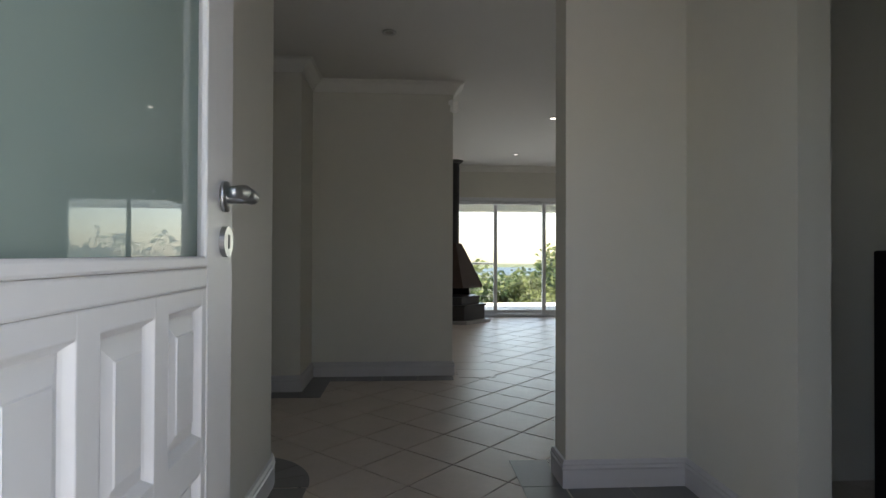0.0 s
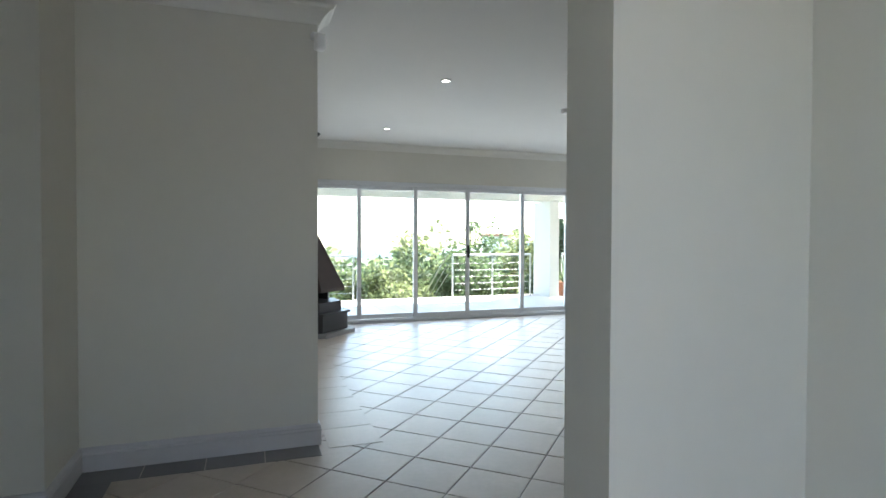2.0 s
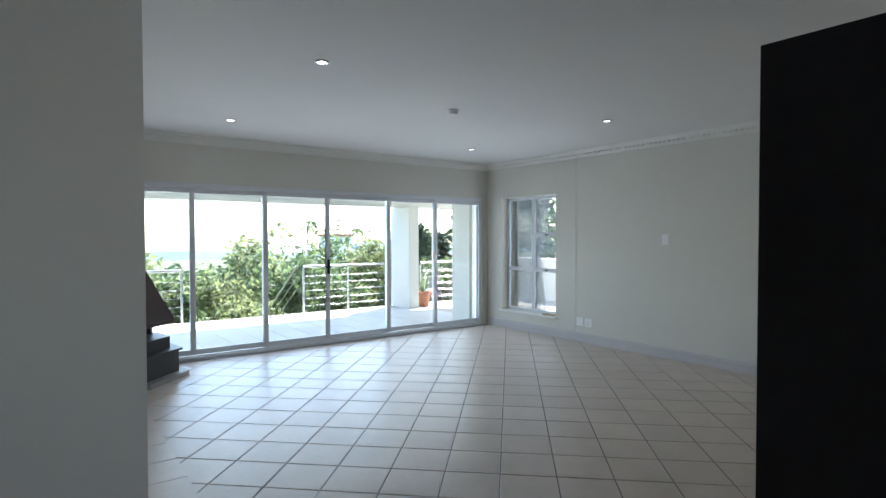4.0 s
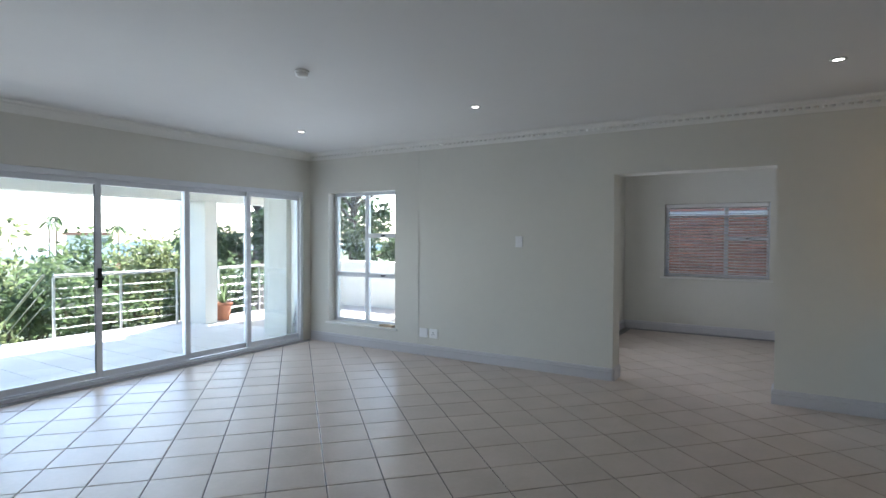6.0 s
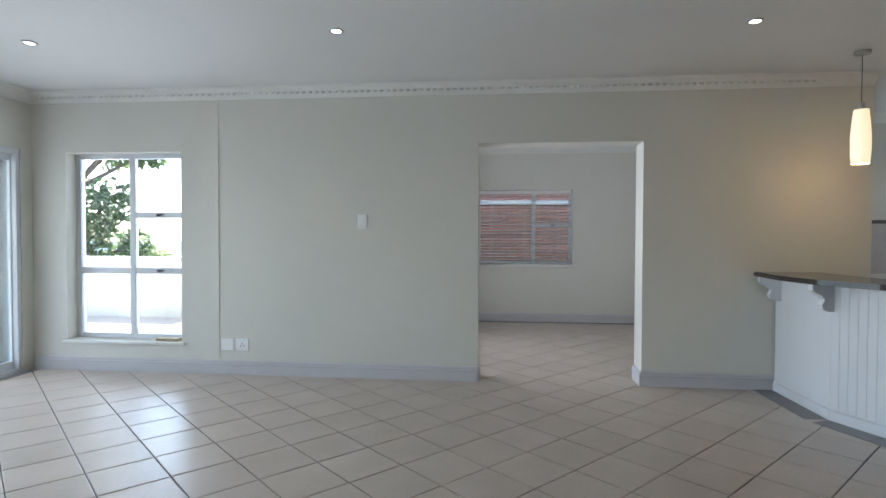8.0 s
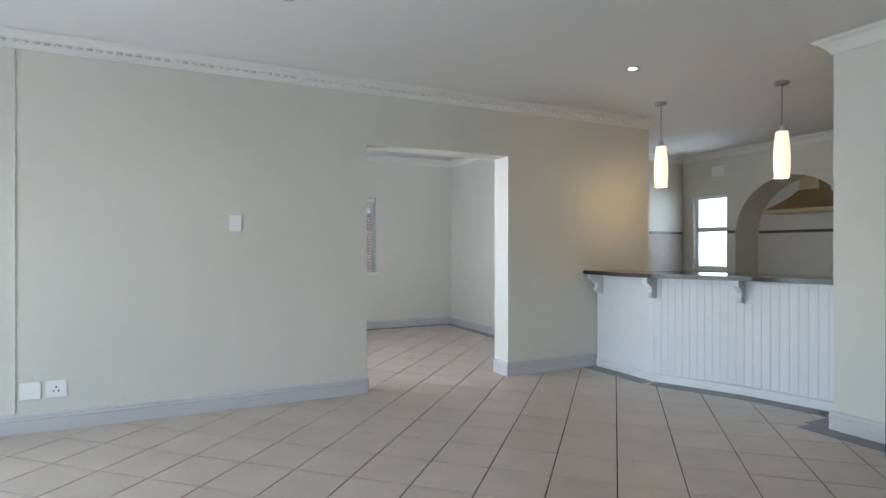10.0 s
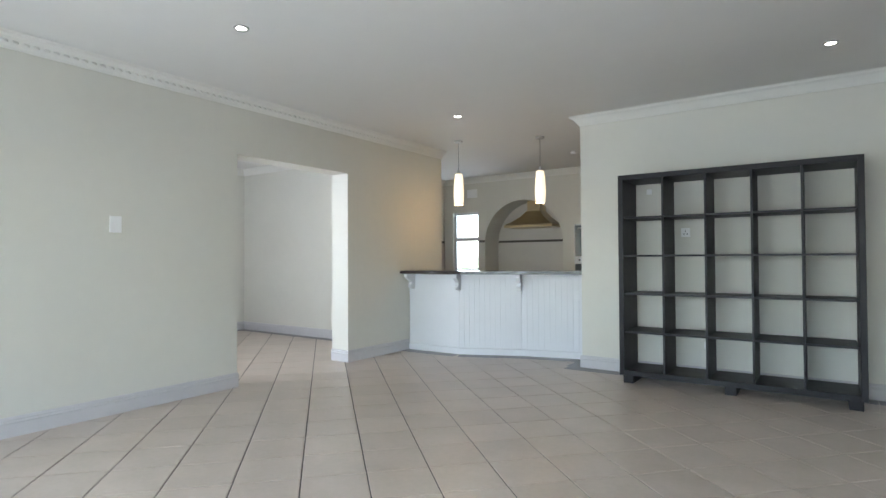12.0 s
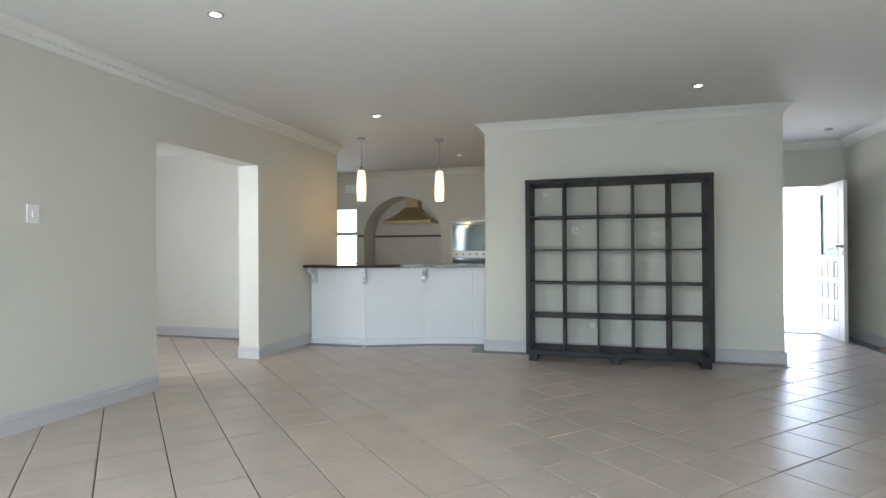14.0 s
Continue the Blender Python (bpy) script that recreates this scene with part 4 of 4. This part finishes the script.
def tree(x, y, z, h, spread, mat, seed, label, leaves=4500, size=0.16, low=0.35):
    rng = random.Random(seed)
    t = thing("tree", label, "tree", (x, y, z))
    bm = bmesh.new()
    rod(bm, (0, 0, 0), (0.1, 0.05, h * 0.5), h * 0.035, 9, h * 0.022)
    rod(bm, (0.1, 0.05, h * 0.5), (0.05, 0, h * 0.85), h * 0.022, 8, h * 0.008)
    blobs = []
    for k in range(16):
        a = k * 2.4 + rng.uniform(-0.4, 0.4)
        zz, r = h * rng.uniform(low, 0.95), spread * rng.uniform(0.35, 0.95)
        c = (math.cos(a) * r, math.sin(a) * r, zz)
        rod(bm, (0.08, 0.04, min(zz * 0.75, h * 0.7)), c, h * 0.012, 6, h * 0.003)
        blobs.append((c, (spread * rng.uniform(0.2, 0.36), spread * rng.uniform(0.2, 0.36), h * rng.uniform(0.06, 0.11))))
    part("trunk", bm, BARK, t)
    crown("crown", t, leaf_cloud(rng, blobs, leaves, size, 0.5), mat)
    return t


tree(10.9, 16.0, -1.3, 5.6, 1.7, LEAF, 3, "leafy dark green garden tree beyond the balcony", 7500, 0.22, 0.40)
tree(13.2, 14.6, -0.6, 5.4, 1.7, LEAF, 8, "leafy green tree beside the terrace", 5500, 0.2, 0.3)
rng = random.Random(21)
mats = (LEAF, LEAF_LIGHT, LEAF, LEAF_LIGHT, LEAF_DRY, LEAF)
names = {LEAF: "dense green garden bush on the slope", LEAF_LIGHT: "pale yellow-green garden bush on the slope", LEAF_DRY: "pinkish dry garden shrub on the slope"}
for k in range(46):
    row = k % 4
    y = 14.2 + row * 3.3 + rng.uniform(-0.6, 0.6)
    x = -5 + (k // 4) * 1.75 + rng.uniform(-0.6, 0.6) + row * 0.4
    m = mats[rng.randrange(6)]
    top = -0.05 + 0.2 * row + rng.uniform(-0.55, 0.6) + (0.9 if x > 6 else 0)
    base = -0.95 - (y - 12.5) * 0.10
    bush(x, y, base, rng.uniform(1.1, 1.7), top - base, m, k, names[m], 1000 if row < 2 else 700, 0.16 + 0.03 * row)
for k in range(34):
    y = 32 + (k % 3) * 16 + rng.uniform(-4, 4)
    x = -30 + (k // 3) * 7.5 + rng.uniform(-2, 2)
    m = mats[rng.randrange(4)]
    base = -0.9 - (y - 12.5) * 0.10 - 0.5
    bush(x, y, base, rng.uniform(3, 5), rng.uniform(2.6, 4.4), m, 100 + k, "distant rounded clump of valley trees", 700, 0.55)


def palm(x, y, z, h, seed):
    rng = random.Random(seed)
    p = thing("palm_tree", "tall distant palm with drooping fronds", "palm", (x, y, z), group="distant palms")
    part("trunk", rod(bmesh.new(), (0, 0, 0), (0.1, 0, h), 0.16, 8, 0.10), BARK, p)
    bm = bmesh.new()
    for k in range(15):
        a, up = k * 2.4, rng.uniform(-0.2, 0.8)
        way = Vector((math.cos(a), math.sin(a), 0))
        side = Vector((-way.y, way.x, 0))
        prev = None
        for s in range(7):
            f = s / 6
            c = Vector((0.1, 0, h)) + way * 1.9 * f + Vector((0, 0, 1.6 * up * f - 1.9 * f * f))
            w = 0.32 * math.sin(math.pi * (0.12 + 0.85 * f)) * (0.55 if s % 2 else 1)
            cur = (bm.verts.new(c + side * w + Vector((0, 0, -0.1 * w))), bm.verts.new(c), bm.verts.new(c - side * w + Vector((0, 0, -0.1 * w))))
            if prev:
                bm.faces.new((prev[0], prev[1], cur[1], cur[0]))
                bm.faces.new((prev[1], prev[2], cur[2], cur[1]))
            prev = cur
    part("fronds", bm, LEAF, p)


palm(40, 98, -6.0, 9.5, 1)
palm(43.5, 104, -6.0, 10.5, 2)
palm(49, 96, -6.0, 9.0, 3)
house = thing("neighbour_house", "distant low house with a brown roof among trees", "house", (55, 118, -3.6))
part("wall", boxes(((-3, -2, 0), (3, 2, 5.2))), RENDERED, house)
part("roof", boxes(((-3.5, -2.4, 5.2), (3.5, 2.4, 5.7))), BRICK, house)
for x in (-1.8, 0.2, 1.9):
    part("window", boxes(((x - 0.5, -2.02, 3.4), (x + 0.5, -1.99, 4.6))), OVENGLASS, house)

pot = thing("potted_plant", "spiky green plant in a terracotta pot by the column", "plant", (7.36, 12.62, -0.052))
part("pot", lathe(bmesh.new(), [(0.11, 0), (0.15, 0.26), (0.165, 0.27), (0.165, 0.32), (0.14, 0.32), (0.13, 0.28)], 24), TERRACOTTA, pot, "round terracotta pot", smooth=True)
bm = bmesh.new()
rng = random.Random(4)
for k in range(34):
    a, ln, up = rng.uniform(0, 6.28), rng.uniform(0.35, 0.75), rng.uniform(0.5, 1.6)
    way = Vector((math.cos(a), math.sin(a), 0))
    side = Vector((-way.y, way.x, 0)) * 0.022
    prev = None
    for s in range(5):
        f = s / 4
        c = Vector((0, 0, 0.28)) + way * ln * 0.6 * f + Vector((0, 0, up * ln * f - 0.35 * f * f * ln))
        w = side * (1 - f * 0.92)
        cur = (bm.verts.new(c + w), bm.verts.new(c - w))
        if prev:
            bm.faces.new((prev[0], prev[1], cur[1], cur[0]))
        prev = cur
part("leaves", bm, LEAF, pot)

# brick house beyond the far room's window
brick_wall = thing("brick_neighbour_wall", "red face-brick boundary building outside the window", "brick wall", (12.0, 0, -0.4), kind="structure")
# above the bricks the core is added height, unseen, shading the blind from sun
part("core_and_sun_block", boxes(((0.02, 1.5, 0), (0.3, 8.2, 5.2))), MORTAR, brick_wall)
part("coping", boxes(((-0.04, 1.5, 2.28), (0.02, 8.2, 2.36))), RENDERED, brick_wall)

# outside the front door
tagged(part("entrance_path", boxes(((-1.5, -6, -0.06), (4.0, 0.2, -0.005))), PATIO, label="pale paved entrance path"), category="path", kind="structure")
tagged(part("entrance_wall", boxes(((-6, -6.3, -0.3), (8, -6.1, 1.9))), RENDERED, label="white rendered boundary wall opposite the front door"), category="wall", kind="structure")
bush(0.9, -4.6, -0.02, 1.0, 1.3, LEAF_LIGHT, 300, "light green bush beside the entrance path", 900, 0.12)
bush(2.6, -5.2, -0.3, 1.4, 2.6, LEAF, 301, "dense green bush by the boundary wall", 1200, 0.14)

# ---- floor tiles ----
TS, GAP, TURN = 0.343, 0.007, 46.8
TU, TV = -0.07, 0.093       # one tile corner, along the turned rows


def in_room(x, y):
    return (0.7 < x < 6.9 and 2.6 < y < 9.75) or (-0.2 < x < 1.95 and 0.3 < y < 5.2) or (-0.6 < x < 1.1 and 2.9 < y < 4.75) or (-4.6 < x < 0.55 and 3.0 < y < 9.8) or (6.6 < x < 10.25 and 2.7 < y < 7.2) or (3.7 < x < 8.3 and -0.3 < y < 2.95) or (1.8 < x < 3.45 and 0.1 < y < 2.7)


def tile_mesh(name, size, thick=0.006, edge=0.0035):
    bm = bmesh.new()
    h = size / 2
    lo = [bm.verts.new((sx * h, sy * h, -thick)) for sx, sy in ((-1, -1), (1, -1), (1, 1), (-1, 1))]
    mid = [bm.verts.new((sx * h, sy * h, -0.0015)) for sx, sy in ((-1, -1), (1, -1), (1, 1), (-1, 1))]
    hi = [bm.verts.new((sx * (h - edge), sy * (h - edge), 0)) for sx, sy in ((-1, -1), (1, -1), (1, 1), (-1, 1))]
    for a, b in ((lo, mid), (mid, hi)):
        for i in range(4):
            bm.faces.new((a[i - 1], a[i], b[i], b[i - 1]))
    bm.faces.new(hi)
    bmesh.ops.recalc_face_normals(bm, faces=bm.faces)
    me = bpy.data.meshes.new(name)
    bm.to_mesh(me)
    bm.free()
    me.materials.append(TILE)
    return me


tile = tile_mesh("tile", TS - GAP)
rng = random.Random(11)
ca, sa = math.cos(radians(TURN)), math.sin(radians(TURN))
near, far = [], []
for i in range(-45, 75):
    for j in range(-45, 75):
        u, v = TU + (i + 0.5) * TS, TV + (j + 0.5) * TS
        x, y = ca * u - sa * v, sa * u + ca * v
        if in_room(x, y) or any(in_room(x + dx, y + dy) for dx in (-0.2, 0.2) for dy in (-0.2, 0.2)):
            (near if 0.9 < x < 6.4 and 3.6 < y < 9.2 else far).append((x, y))
near.sort(key=lambda p: abs(p[0] - 3.6) + abs(p[1] - 6.2))
near, far = near[:300], far + near[300:]
for x, y in near:
    o = new("tile", tile)
    o.parent = floor
    o.matrix_basis = pose(x, y, rng.uniform(-0.0006, 0.0004), rng.uniform(-0.09, 0.09), rng.uniform(-0.09, 0.09), TURN)
verts, faces = [], []
base = [v.co.copy() for v in tile.vertices]
polys = [tuple(p.vertices) for p in tile.polygons]
for x, y in far:
    m = pose(x, y, rng.uniform(-0.0006, 0.0004), rng.uniform(-0.09, 0.09), rng.uniform(-0.09, 0.09), TURN)
    k = len(verts)
    verts += [tuple(m @ v) for v in base]
    faces += [tuple(k + i for i in p) for p in polys]
me = bpy.data.meshes.new("outer_tiles")
me.from_pydata(verts, [], faces)
me.materials.append(TILE)
rest = new("outer_tiles", me)
rest.parent = floor
tagged(rest, "beige tiles laid diagonally", kind="stuff")


# dark border tiles along some walls
def border_run(path, width, piece=0.33, mat=None):
    """Axis-laid dark tiles along a line, to its left."""
    for a, b in zip(path, path[1:]):
        a, b = Vector(a), Vector(b)
        n = max(1, round((b - a).length / piece))
        way = (b - a) / n
        out = Vector((-way.y, way.x)).normalized() * width
        for k in range(n):
            p = a + way * k
            q = p + way - way.normalized() * 0.005
            bm = prism(bmesh.new(), [tuple(p), tuple(q), tuple(q + out), tuple(p + out)], -0.005, 0.0022)
            part("border_tile", bm, mat or BORDER, floor)


border_run([(0.93, 5.04), (-0.33, 5.04)], 0.17)
for x0 in (-2.12, -1.62, -1.12):
    for y0, y1 in ((4.56, 4.80), (4.806, 5.04)):
        part("border_tile", boxes(((x0, y0, -0.005), (x0 + 0.494, y1, 0.0022))), BORDER, floor)
border_run([(-0.31, 4.87), (-0.31, 4.51)], 0.17)
border_run([(-0.14, 4.51), (-0.62, 4.51)], 0.17)
border_run([(1.27, 2.84), (4.50, 2.84)], 0.15)
border_run([(4.36, 2.84), (4.36, 2.42), (4.62, 2.40), (5.20, 2.555), (5.88, 2.86), (6.64, 2.875)], 0.17)
border_run([(1.86, 2.62), (1.27, 2.62)], 0.30)
border_run([(1.265, 2.32), (1.265, 2.99)], 0.20)
border_run([(1.18, YD - 0.005), (6.6, YD - 0.005)][::-1], 0.09)
for k in range(9):
    # wedge-shaped tiles round the wall's rounded end
    a0, a1 = radians(k * 20), radians(k * 20 + 19.3)
    arc = [a0 + (a1 - a0) * j / 4 for j in range(5)]
    ringed = [(-0.37 + 0.255 * math.cos(a), 2.71 + 0.255 * math.sin(a)) for a in arc] + [(-0.37 + 0.43 * math.cos(a), 2.71 + 0.43 * math.sin(a)) for a in arc[::-1]]
    part("border_tile", prism(bmesh.new(), ringed, -0.005, 0.0022), BORDER, floor)
border_run([(-0.115, 2.705), (-0.115, 0.45)][::-1], -0.17)
border_run([(10.18, 2.80), (10.18, 6.11)], 0.12)
border_run([(6.92, 2.80), (10.05, 2.80)], 0.12)
border_run([(10.05, 6.11), (6.92, 6.11)], 0.12)

border_run([(0.985, 9.0), (0.985, 4.96)], 0.33, 0.33, TILE)

# balcony paving
ptile = tile_mesh("paver", 0.394, 0.006, 0.004)
ptile.materials.clear()
ptile.materials.append(PATIO)
slab = bpy.data.objects["balcony_slab"]
for i in range(-4, 17):
    for j in range(7):
        o = new("paver", ptile)
        o.parent = slab
        o.matrix_basis = pose(0.6 + i * 0.4, YD + 0.46 + j * 0.4, -0.052)

# bricks of the neighbour's wall
bb = boxes(((-0.012, -0.108, -0.034), (0.03, 0.108, 0.034)), bevel=0.003)
bme = bpy.data.meshes.new("brick")
bb.to_mesh(bme)
bb.free()
bme.materials.append(BRICK)
count = 0
for k in range(9, 36):
    for i in range(19):
        y = 3.2 + i * 0.225 + (0.1125 if k % 2 else 0)
        o = new("brick", bme)
        o.parent = brick_wall
        o.location = (0, y, 0.04 + k * 0.078)
